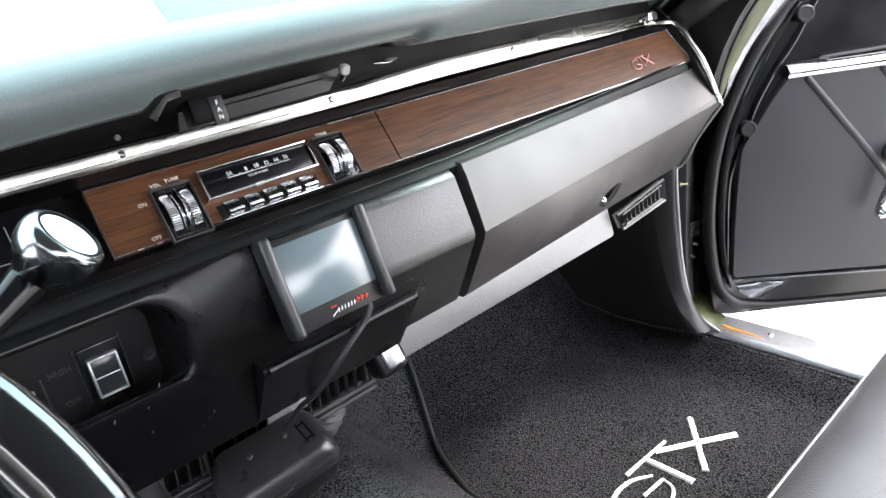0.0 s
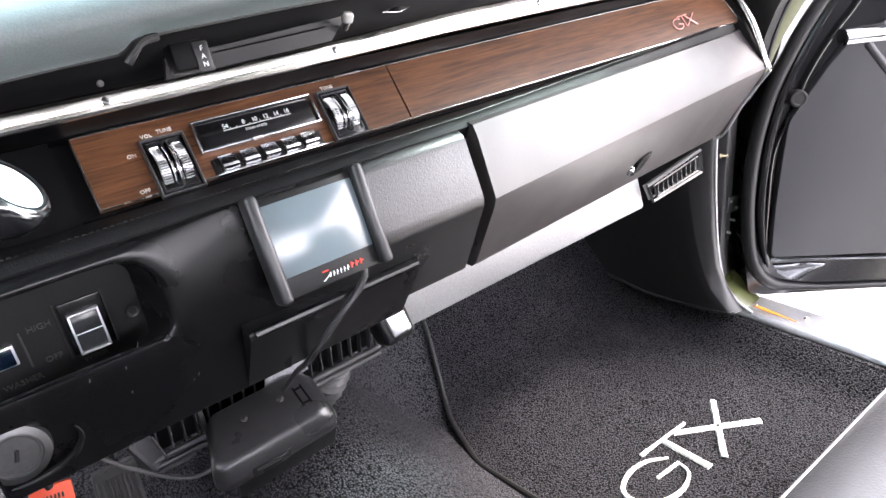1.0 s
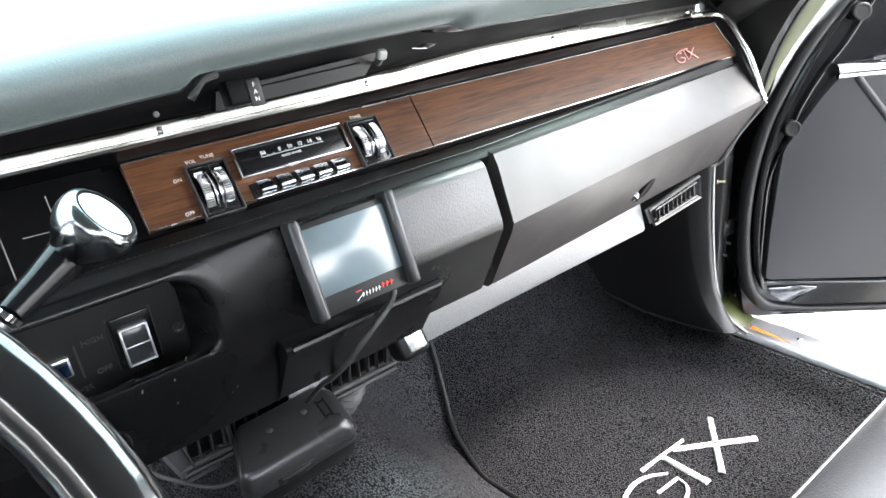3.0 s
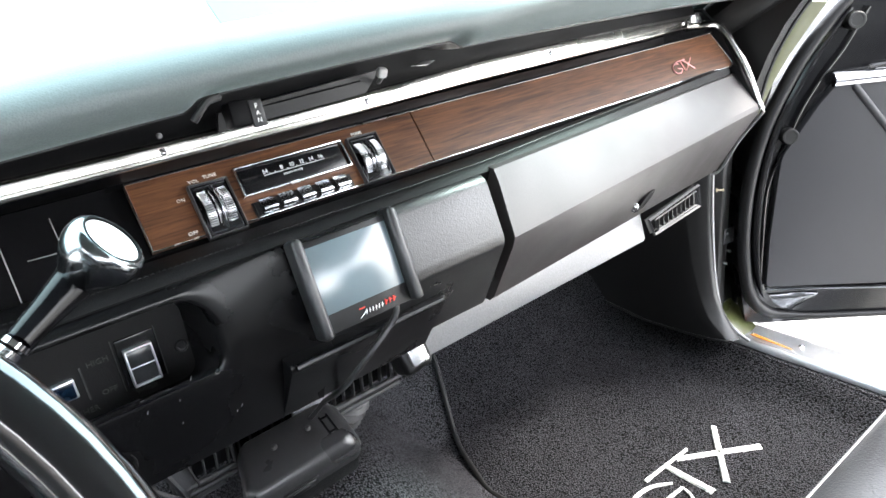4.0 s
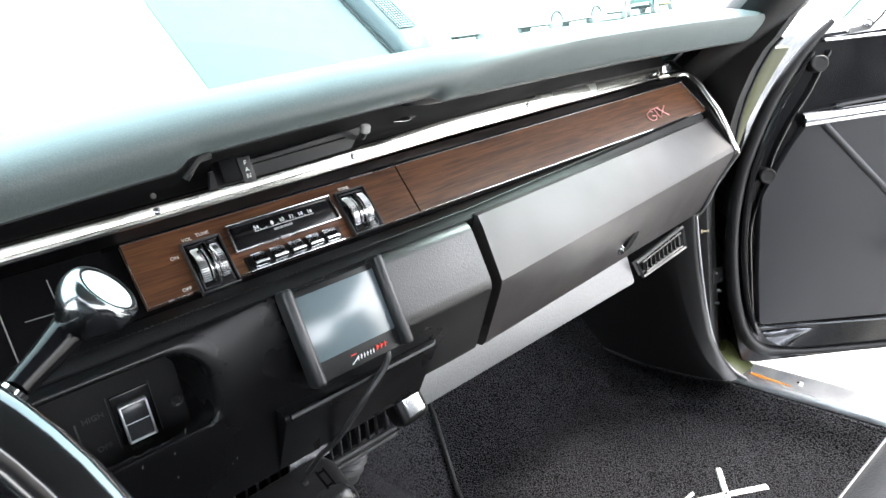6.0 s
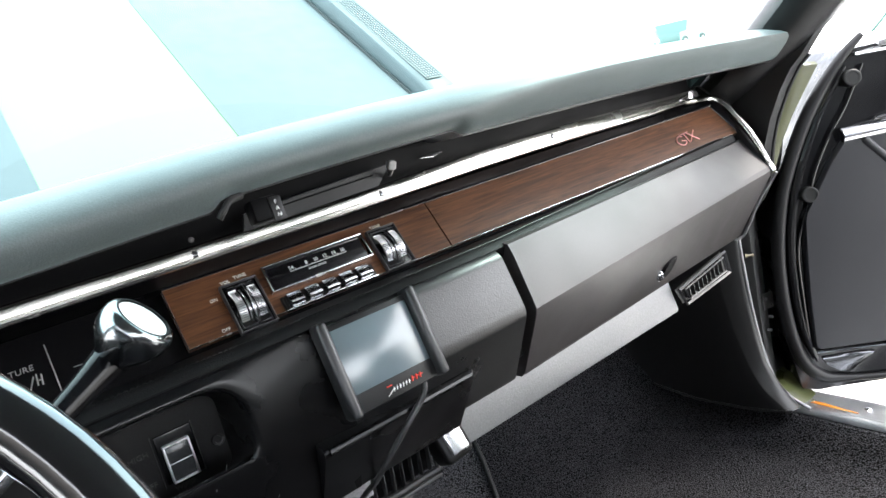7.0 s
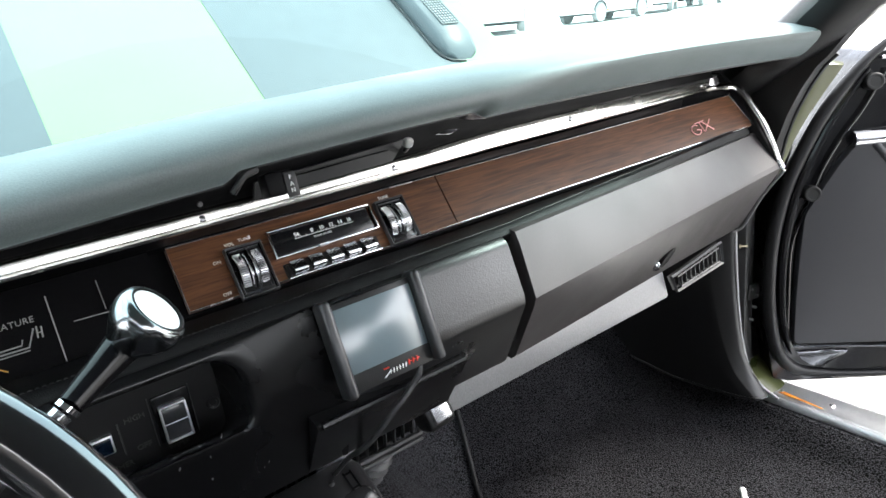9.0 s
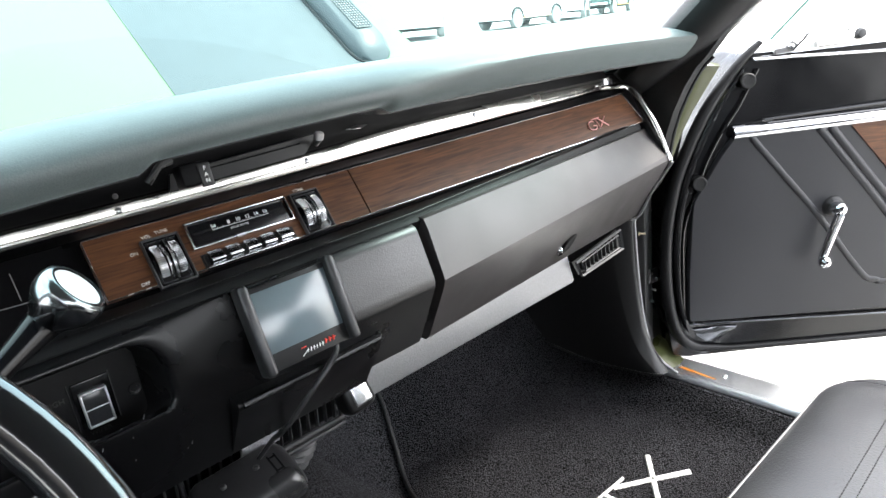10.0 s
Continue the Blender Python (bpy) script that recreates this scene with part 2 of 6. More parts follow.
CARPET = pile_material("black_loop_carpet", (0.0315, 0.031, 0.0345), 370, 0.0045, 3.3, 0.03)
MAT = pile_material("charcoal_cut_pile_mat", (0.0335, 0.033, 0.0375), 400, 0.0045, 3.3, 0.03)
HEADLINER = material("headliner", (0.14, 0.14, 0.14), 0.9, grain=0.1, grain_scale=200)
BODY = material("dark_body_shell", (0.05, 0.05, 0.05), 0.6, grain=0.15, grain_scale=80)
CONCRETE = material("pale_concrete", (0.45, 0.45, 0.43), 0.85, grain=0.25, grain_scale=3.0, bump=0.002)
TINT = glass_material("tinted_windshield", (0.70, 0.93, 0.93))
CAR_WHITE = material("white_car_paint", (0.75, 0.76, 0.76), 0.25, grain=0.04, grain_scale=5, coat=0.5)
# near-black colour for the shade in wheel arches and under parked cars
UNDERCAR_SHADE = material("undercar_shade", (0.03, 0.035, 0.035), 0.7, grain=0.2, grain_scale=20)
CAR_GREEN = material("dark_green_car_paint", (0.06, 0.11, 0.10), 0.25, grain=0.05, grain_scale=5, coat=0.5)
CAR_GLASS = material("pale_car_glass", (0.3, 0.34, 0.34), 0.1, grain=0.1, grain_scale=3)
BOX_GREY = material("worn_charcoal_plastic", (0.023, 0.023, 0.024), 0.33, spec=0.6, grain=0.25, grain_scale=600, bump=0.00015, wear=0.1)
KICK = material("moulded_black_kick_panel", (0.014, 0.014, 0.0145), 0.36, spec=0.4, grain=0.2, grain_scale=700, bump=0.00012, wear=0.08)
STEEL_PALE = material("pale_pitted_metal", (0.32, 0.32, 0.33), 0.45, metal=0.5, grain=0.6, grain_scale=500, bump=0.001, wear=0.1)
STEEL_DARK = material("pitted_grey_metal", (0.13, 0.13, 0.13), 0.45, metal=0.4, grain=0.5, grain_scale=700, bump=0.0006, wear=0.1)
AMBER = material("amber_sill_streak", (0.75, 0.27, 0.03), 0.35, grain=0.3, grain_scale=90, wear=0.1)
BRASS = material("dull_brass", (0.62, 0.55, 0.38), 0.3, metal=1.0, grain=0.1, grain_scale=300)
PANEL_VINYL = material("smooth_black_moulding", (0.0042, 0.0042, 0.0047), 0.29, spec=0.36, grain=0.2, grain_scale=900, bump=0.00006, wear=0.1)
STEEL_DULL = material("brushed_lock_steel", (0.2, 0.2, 0.2), 0.38, metal=1.0, grain=0.2, grain_scale=300, wear=0.1)
SMOKED = material("smoked_glass", (0.03, 0.032, 0.034), 0.16, grain=0.3, grain_scale=500, wear=0.05)
BLUE_LENS = material("dark_blue_lens", (0.003, 0.008, 0.018), 0.12, grain=0.1, grain_scale=100, coat=0.3)
BUTTON_CHROME = material("satin_button_chrome", (0.85, 0.86, 0.88), 0.2, metal=1.0, grain=0.1, grain_scale=300, wear=0.08)
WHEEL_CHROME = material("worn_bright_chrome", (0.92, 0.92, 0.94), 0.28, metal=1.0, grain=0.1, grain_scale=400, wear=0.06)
PLASTIC_LIGHT = material("light_grey_plastic", (0.35, 0.35, 0.34), 0.4, grain=0.1, grain_scale=500)
GREY_FIN = material("grey_fin_plastic", (0.055, 0.055, 0.055), 0.45, grain=0.1, grain_scale=400)
VENT_GREY = material("dull_grey_vent_metal", (0.045, 0.046, 0.049), 0.45, metal=0.2, grain=0.3, grain_scale=500, bump=0.0002, wear=0.1)
RUBBER_WORN = material("worn_grey_rubber", (0.045, 0.045, 0.045), 0.55, grain=0.3, grain_scale=500, bump=0.0003, wear=0.1)
CLEAR = glass_material("clear_side_glass", (0.95, 0.98, 0.97), 0.04)
EDGE_GLASS = material("green_glass_edge", (0.02, 0.09, 0.07), 0.15, grain=0.05, grain_scale=100)
# tyre colour is paled to carry the sun's glare on its face
TYRE = material("glare_paled_tyre", (0.22, 0.23, 0.23), 0.7, grain=0.2, grain_scale=20)


# ---------- mesh helpers ----------
def thing(name, loc, label, category, group="", kind=""):
    ob = new(name)
    ob.location = loc
    return tagged(ob, label, category, group, kind)


def to_mesh(name, bm, mat, angle=35):
    bmesh.ops.recalc_face_normals(bm, faces=bm.faces)
    me = bpy.data.meshes.new(name)
    bm.to_mesh(me)
    bm.free()
    me.materials.append(mat)
    for p in me.polygons:
        p.use_smooth = True
    me.set_sharp_from_angle(angle=radians(angle))
    return me


def part(name, bm, mat, parent=None, label="", angle=35):
    """Links a bmesh, in world metres, as one mesh object under a thing or a part."""
    ob = new(name, to_mesh(name, bm, mat, angle))
    if parent is not None:
        ob.parent = parent
        if parent.data is None:
            ob.matrix_parent_inverse = Matrix.Translation(-Vector(parent.location))
    return tagged(ob, label)


def structure(name, bm, mat, label, category, angle=35):
    return tagged(part(name, bm, mat, None, "", angle), label, category, "", "structure")


def loft(rings, closed=True, caps=True, bm=None):
    """Skins rings of points that all have the same count."""
    bm = bm or bmesh.new()
    rows = [[bm.verts.new(p) for p in ring] for ring in rings]
    k = len(rows[0])
    for a, b in zip(rows, rows[1:]):
        for i in range(k if closed else k - 1):
            j = (i + 1) % k
            bm.faces.new((a[i], a[j], b[j], b[i]))
    if caps and closed:
        bm.faces.new(rows[0])
        bm.faces.new(list(reversed(rows[-1])))
    return bm


def extrude_x(profile, x0, x1, steps=1, bm=None):
    """A closed profile of (y, z) drawn out along x."""
    return loft([[(x0 + (x1 - x0) * i / steps, y, z) for y, z in profile] for i in range(steps + 1)], bm=bm)


def rounded(profile, radius=0.004, steps=3):
    """Rounds the corners of a closed 2D profile."""
    out = []
    k = len(profile)
    for i, p in enumerate(profile):
        p, a, b = Vector(p), Vector(profile[i - 1]), Vector(profile[(i + 1) % k])
        da, db = (a - p), (b - p)
        r = min(radius, da.length * 0.45, db.length * 0.45)
        s, e = p + da.normalized() * r, p + db.normalized() * r
        for j in range(steps + 1):
            t = j / steps
            out.append(tuple((1 - t) ** 2 * s + 2 * t * (1 - t) * p + t * t * e))
    return out


def box(c, size, bevel=0.0, m=None, bm=None, seg=2):
    """A box with eased edges; m turns it about its centre."""
    b = bmesh.new()
    bmesh.ops.create_cube(b, size=1.0)
    for v in b.verts:
        v.co = Vector((v.co.x * size[0], v.co.y * size[1], v.co.z * size[2]))
    if bevel > 0:
        bmesh.ops.bevel(b, geom=list(b.edges), offset=bevel, segments=seg, affect="EDGES", profile=0.5)
    for v in b.verts:
        v.co = (m @ v.co if m is not None else v.co) + Vector(c)
    return merge(bm, b)


def merge(bm, b):
    if bm is None:
        return b
    vs = {v: bm.verts.new(v.co) for v in b.verts}
    for f in b.faces:
        bm.faces.new([vs[v] for v in f.verts])
    b.free()
    return bm


def tube(points, radius, sides=10, caps=True, bm=None, flat=1.0, up=(0, 0, 1)):
    """A round or flattened tube along a polyline; radius may be a list."""
    pts = [Vector(p) for p in points]
    rings = []
    for i, p in enumerate(pts):
        d = (pts[min(i + 1, len(pts) - 1)] - pts[max(i - 1, 0)]).normalized()
        u = Vector(up)
        if abs(d.dot(u)) > 0.95:
            u = Vector((1, 0, 0))
        a = d.cross(u).normalized()
        b = a.cross(d).normalized()
        r = radius[i] if isinstance(radius, (list, tuple)) else radius
        rings.append([p + a * r * math.cos(2 * math.pi * k / sides) + b * r * flat * math.sin(2 * math.pi * k / sides) for k in range(sides)])
    return loft(rings, True, caps, bm)


def curve_points(ctrl, n=8):
    """Catmull-Rom through control points."""
    c = [Vector(p) for p in ctrl]
    c = [2 * c[0] - c[1], *c, 2 * c[-1] - c[-2]]
    out = []
    for i in range(1, len(c) - 2):
        for k in range(n):
            t = k / n
            a, b, d, e = c[i - 1], c[i], c[i + 1], c[i + 2]
            out.append(0.5 * ((2 * b) + (d - a) * t + (2 * a - 5 * b + 4 * d - e) * t * t + (3 * b - a - 3 * d + e) * t ** 3))
    return out + [c[-2]]


def lathe(profile, centre, axis, sides=24, bm=None):
    """Turns (radius, height) pairs about an axis through centre."""
    q = Vector((0, 0, 1)).rotation_difference(Vector(axis).normalized())
    rings = [[Vector(centre) + q @ Vector((r * math.cos(2 * math.pi * k / sides), r * math.sin(2 * math.pi * k / sides), h)) for k in range(sides)]
             for r, h in profile]
    return loft(rings, True, True, bm)


def plate(corners, thick, bm=None):
    """A flat polygon with thickness behind its face (normal by the right-hand rule)."""
    c = [Vector(p) for p in corners]
    n = sum((((c[i] - c[0]).cross(c[(i + 1) % len(c)] - c[0])) for i in range(1, len(c) - 1)), Vector()).normalized()
    return loft([[p for p in c], [p - n * thick for p in c]], True, True, bm)


def writing(text, size, origin, right, up, mat, parent, name="lettering", depth=0.0003, spacing=1.0, align="LEFT"):
    """Raised letters in the built-in font, lying in the plane of right and up."""
    cu = bpy.data.curves.new("text", "FONT")
    cu.body, cu.size, cu.extrude, cu.space_character, cu.align_x = text, size, depth, spacing, align
    cu.resolution_u = 2
    tmp = bpy.data.objects.new("text", cu)
    me = bpy.data.meshes.new_from_object(tmp)
    bpy.data.objects.remove(tmp)
    r, u = Vector(right).normalized(), Vector(up).normalized()
    w = r.cross(u).normalized()
    bm = bmesh.new()
    bm.from_mesh(me)
    bpy.data.meshes.remove(me)
    for v in bm.verts:
        x, y, z = v.co
        v.co = Vector(origin) + r * x + u * y + w * z
    return part(name, bm, mat, parent)


def lerp(a, b, t):
    return a + (b - a) * t


def table(rows, v):
    """Straight-line lookup in rows of (key, value), held at the ends."""
    if v <= rows[0][0]:
        return rows[0][1]
    for (a, p), (b, q) in zip(rows, rows[1:]):
        if v <= b:
            return lerp(p, q, (v - a) / (b - a))
    return rows[-1][1]


# ---------- the large structure ----------
def ground_z(y):
    return 0.05 * y


def build_ground():
    bm = bmesh.new()
    ys = [-400, -60, -10, 10, 60, 400]
    xs = [-400, -60, -10, 10, 60, 400]
    grid = [[bm.verts.new((x, y, ground_z(y))) for x in xs] for y in ys]
    for a, b in zip(grid, grid[1:]):
        for i in range(len(xs) - 1):
            bm.faces.new((a[i], a[i + 1], b[i + 1], b[i]))
    structure("ground", bm, CONCRETE, "pale sunlit concrete parking lot", "ground")


def floor_z(x, y):
    """Height of the carpeted floor: flat footwell, toe board ahead, tunnel in the middle."""
    z = 0.275
    if y > 0.2:
        z += (y - 0.2) * 1.0
    c, half, high = 0.02, 0.25, 0.15 + 0.12 * max(0.0, min(1.0, (y + 0.15) / 0.45))
    d = abs(x - c) / half
    if d < 1:
        s = 0.5 + 0.5 * math.cos(math.pi * d)
        z += high * s ** 0.8
    if x > 0.71:
        z += 0.030 * min(1.0, (x - 0.71) / 0.07) ** 1.5
    if x > 0.71 and y > 0.15:
        z -= 0.012 * min(1.0, (x - 0.71) / 0.05) * min(1.0, (y - 0.15) / 0.06)
    if x > 0.75:
        z += (x - 0.75) * 0.35 * max(0.0, min(1.0, 1 - (y - 0.05) / 0.12))
    return z


def build_floor():
    bm = bmesh.new()
    nx, ny = 90, 70
    rows = []
    for j in range(ny + 1):
        y = -1.2 + 1.75 * j / ny
        rows.append([bm.verts.new((x, y, floor_z(x, y) + 0.002 * noise.noise((x * 14, y * 14, 0)))) for x in (-0.8 + 1.622 * i / nx for i in range(nx + 1))])
    for a, b in zip(rows, rows[1:]):
        for i in range(nx):
            bm.faces.new((a[i], a[i + 1], b[i + 1], b[i]))
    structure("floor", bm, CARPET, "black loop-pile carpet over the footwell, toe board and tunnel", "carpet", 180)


def build_shell():
    # firewall, roof, sides and rear close the cabin and shape its daylight
    structure("firewall", box((0.02, 0.56, 0.66), (1.6, 0.03, 0.6), 0.004), BODY, "black firewall behind the dashboard", "wall")
    rings = []
    for y, half in ((-0.17, 0.16), (-0.25, 0.36), (-0.36, 0.52), (-0.48, 0.64), (-0.8, 0.69), (-1.2, 0.69), (-1.75, 0.66)):
        low = [(0.03 + half * u, y, 1.355 - 0.05 * (half * u / 0.69) ** 2 - 0.03 * ((y + 0.9) / 0.75) ** 2) for u in (-1, -0.6, -0.2, 0.2, 0.6, 1)]
        rings.append(low + [(x, yy, z + 0.03) for x, yy, z in reversed(low)])
    roof = loft(rings)
    structure("ceiling", roof, HEADLINER, "dark grey fabric headliner under the steel roof", "ceiling")
    structure("wall_cowl_inner", box((0.825, 0.29, 0.50), (0.03, 0.56, 0.50), 0.004), BODY, "black inner cowl side behind the kick panel", "wall")
    # unseen driver side; the opening is sized to light glove box and footwell
    structure("wall_driver_side", box((-0.83, -0.93, 0.82), (0.06, 0.94, 1.1), 0.01), BODY, "unseen closed black driver side", "wall")
    structure("wall_driver_door", box((-0.83, -0.07, 0.56), (0.06, 0.76, 0.60), 0.01), BODY, "unseen black driver door, left open above to let in light", "wall")
    structure("wall_quarter", box((0.87, -1.62, 0.57), (0.06, 0.75, 0.62), 0.01), BODY, "black rear quarter panel", "wall")
    structure("wall_quarter_driver", box((-0.83, -1.62, 0.57), (0.06, 0.75, 0.62), 0.01), BODY, "black rear quarter panel", "wall")
    structure("wall_rear", box((0.02, -1.9, 0.6), (1.7, 0.05, 0.7), 0.01), BODY, "black rear bulkhead", "wall")
    structure("floor_rear", box((0.02, -1.55, 0.28), (1.7, 0.75, 0.03), 0.005), BODY, "black rear floor", "floor")


def build_windshield():
    # A curved tinted pane from the cowl up to the header
    rows = []
    for j in range(7):
        t = j / 6
        row = []
        for i in range(15):
            u = -1 + 2 * i / 14
            lo = Vector((0.03 + 0.73 * u, 0.42 - 0.39 * u * u, 0.90 + 0.03 * u * u))
            hi = Vector((0.03 + 0.60 * u, -0.15 - 0.33 * u * u, 1.335 - 0.05 * u * u))
            row.append(lo.lerp(hi, t) + Vector((0, 0.03, 0.02)) * math.sin(math.pi * t))
        rows.append(row)
    bm = bmesh.new()
    vs = [[bm.verts.new(p) for p in r] for r in rows]
    for a, b in zip(vs, vs[1:]):
        for i in range(14):
            bm.faces.new((a[i], a[i + 1], b[i + 1], b[i]))
    structure("window_1", bm, TINT, "blue-green tinted windshield", "window", 180)
    for side, name in ((1, "pillar_passenger"), (-1, "pillar_driver")):
        pts = curve_points([(0.03 + side * 0.765, 0.03, 0.90), (0.03 + side * 0.755, -0.10, 0.99), (0.03 + side * 0.71, -0.29, 1.14), (0.03 + side * 0.63, -0.50, 1.29)], 5)
        structure(name, tube(pts, [0.046 + 0.012 * min(1.0, i / 5) - 0.014 * max(0, i - 7) / 8 for i in range(16)], 12, flat=0.7), VINYL, "black vinyl covered windshield pillar", "pillar")
    top = curve_points([(-0.6, -0.48, 1.29), (-0.3, -0.24, 1.325), (0.03, -0.155, 1.345), (0.36, -0.24, 1.325), (0.66, -0.48, 1.29)], 6)
    structure("trim_header", tube(top, 0.03, 8), VINYL, "black padded windshield header", "trim")


build_ground()
build_floor()
build_shell()
build_windshield()


# ---------- dashboard ----------
def pad_top_z(x):
    return 1.0095 - (0.072 if x < 0.2 else 0.045) * min(0.5, (x - 0.2) ** 2)


def notch(x):
    """How far the lip is cut away over the fan control."""
    a = max(0.0, min(1.0, (x + 0.100) / 0.014)) * max(0.0, min(1.0, (0.145 - x) / 0.016))
    return a * a * (3 - 2 * a)


WOOD_TOP, WOOD_BOT = (-0.001, 0.8945), (-0.0335, 0.8465)
FACE_UP = Vector((0, WOOD_TOP[0] - WOOD_BOT[0], WOOD_TOP[1] - WOOD_BOT[1])).normalized()
FACE_N = Vector((0, -FACE_UP.z, FACE_UP.y))


def on_face(x, h, out=0.0):
    """A point of the wood face: h metres above its lower edge, out metres proud of it."""
    return Vector((x, WOOD_BOT[0], WOOD_BOT[1])) + FACE_UP * h + FACE_N * out


STRIP_LOW = ((-0.3, 0.9140), (-0.1, 0.9155), (0.07, 0.9172), (0.2, 0.9195), (0.32, 0.9195), (0.7, 0.9195))
STRIP_HIGH = ((-0.3, 0.0150), (-0.1, 0.0145), (0.07, 0.0150), (0.2, 0.0185), (0.42, 0.0185), (0.7, 0.0175))
WOOD_H = math.hypot(WOOD_TOP[0] - WOOD_BOT[0], WOOD_TOP[1] - WOOD_BOT[1])

GLOVE_L = [(-0.060, 0.840), (-0.100, 0.8515), (-0.112, 0.849), (-0.1175, 0.838), (-0.1325, 0.791), (-0.134, 0.785), (-0.131, 0.776), (-0.096, 0.709), (-0.089, 0.703), (-0.03, 0.70), (-0.03, 0.80)]
GLOVE_R = [(-0.034, 0.834), (-0.0365, 0.8375), (-0.040, 0.836), (-0.0445, 0.829), (-0.0775, 0.792), (-0.080, 0.785), (-0.0775, 0.777), (-0.0165, 0.681), (-0.0105, 0.675), (0.02, 0.672), (0.02, 0.78)]


def glove_ring(x):
    t = (x - 0.16) / 0.575
    return [(x, lerp(a[0], b[0], t), lerp(a[1], b[1], t)) for a, b in zip(GLOVE_L, GLOVE_R)]


dash = thing("dashboard", (0.0, 0.1, 0.6), "black padded car dashboard with walnut inlay and chrome trim", "dashboard")


def build_dash():
    # padded top with a rolled lip
    rings, under = [], []
    xs = [-0.76, -0.6, -0.4, -0.25] + [-0.14 + 0.005 * i for i in range(64)] + [0.2, 0.25, 0.35, 0.45, 0.55, 0.65, 0.71, 0.74, 0.752, 0.760, 0.766, 0.770]
    for x in xs:
        z, c = pad_top_z(x), 0.0068 * notch(x)
        e = max(0.0, (x - 0.762) / 0.008) ** 2
        prof = [(0.05, -0.050 + c), (-0.085, -0.049 + c), (-0.104, -0.0475 + c), (-0.1140, -0.044 + 0.9 * c), (-0.1215, -0.038 + 0.5 * c), (-0.1258, -0.0325 + 0.2 * c), (-0.1275, -0.0275),
                (-0.1258, -0.0215), (-0.1195, -0.0145), (-0.109, -0.0085), (-0.095, -0.0040), (-0.078, -0.0012), (-0.055, 0.0), (0.03, -0.014), (0.12, -0.034), (0.2, -0.055), (0.26, -0.075), (0.26, -0.10), (0.05, -0.066)]
        q = max(0.0, min(1.0, (x - 0.15) / 0.12))
        deep = [(0.05, -0.051), (-0.085, -0.0505), (-0.090, -0.0490), (-0.098, -0.0448), (-0.1075, -0.0370), (-0.1165, -0.0290), (-0.1230, -0.0210), (-0.1243, -0.0160), (-0.1185, -0.0110)]
        prof = [(lerp(y, deep[i][0], q), lerp(dz, deep[i][1], q)) if i < len(deep) else (y, dz) for i, (y, dz) in enumerate(prof)]
        rings.append([(x, lerp(y, -0.09, 0.08 * e), z + lerp(dz, -0.024, 0.25 * e)) for y, dz in prof])
        low = [(lerp(y, -0.09, 0.08 * e), lerp(dz, -0.024, 0.25 * e)) for y, dz in (prof[2], prof[1], prof[0])]
        under.append([(x, y, z + dz - 0.0012) for y, dz in low] + [(x, y, z + dz + 0.003) for y, dz in reversed(low)])
    part("dash_pad", loft(rings), DASH_PAD, dash, "soft vinyl top pad, coloured with the windshield's blue-grey light", 60)
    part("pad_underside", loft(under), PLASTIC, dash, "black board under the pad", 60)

    # chrome strip with two fine grooves
    prof = [(-0.030, 0.919), (-0.0460, 0.9190), (-0.0478, 0.9200), (-0.0483, 0.9222), (-0.0479, 0.9238), (-0.0468, 0.9242), (-0.0468, 0.9247), (-0.0480, 0.9252), (-0.0476, 0.9285),
            (-0.0468, 0.9312), (-0.0450, 0.9332), (-0.0415, 0.9343), (-0.034, 0.9345), (-0.026, 0.919)]
    rings = []
    for i in range(41):
        x = -0.76 + 1.46 * i / 40
        t = max(0.0, (x - 0.32) / 0.38)
        zb, high = table(STRIP_LOW, x), table(STRIP_HIGH, x)
        rings.append([(x, y + 0.055 * t + (z - 0.925) * 0.35 * min(1.0, 2.5 * t), zb + (z - 0.919) * high / 0.0155 - 0.010 * t) for y, z in prof])
    strip = part("chrome_strip", loft(rings), STRIP_CHROME, dash, "polished chrome strip under the pad", 25)
    for x in (-0.105, 0.075, 0.318, 0.655):
        t, zs = max(0.0, (x - 0.32) / 0.38), table(STRIP_LOW, x) + 0.55 * table(STRIP_HIGH, x)
        sc = part("screw", lathe([(0.0, 0.0016), (0.0020, 0.0014), (0.0030, 0.0004), (0.0032, -0.001)], (x, -0.0472 + 0.055 * t, zs - 0.010 * t), (0, -1, 0.35), 14), CHROME_SOFT, strip)
        part("screw_slot", box((x, -0.0490 + 0.055 * t, zs + 0.0005 - 0.010 * t), (0.0038, 0.0006, 0.0007), 0.0, pose(0, 0, 0, -20, 25, 0).to_3x3()), PLASTIC, sc)
    # board between strip and pad
    rings = []
    for x in (-0.76, -0.2, 0.1, 0.32, 0.45, 0.58, 0.68):
        t = max(0.0, (x - 0.32) / 0.38)
        zt = table(STRIP_LOW, x) + table(STRIP_HIGH, x) - 0.010 * t
        rings.append([(x, -0.036 + 0.045 * t, zt - 0.004), (x, -0.044 + 0.045 * t, zt + 0.001), (x, -0.048 + 0.055 * t, zt + 0.012), (x, -0.048 + 0.055 * t, 0.965), (x, -0.03 + 0.055 * t, 0.965)])
    part("cowl_board", loft(rings), BEZEL_BLACK, dash, "smooth black board under the pad", 40)
    part("strip_bracket", box((0.690, 0.006, 0.919), (0.026, 0.010, 0.022), 0.003), CHROME_SOFT, dash)

    # gloss black bezel: sloped soffit, back plate and lower ledge
    prof = [(-0.0430, 0.9155), (-0.002, 0.8985), (0.0035, 0.893), (-0.031, 0.8425), (-0.036, 0.8405), (-0.062, 0.8395), (-0.062, 0.832), (0.02, 0.832), (0.03, 0.925)]
    rings = []
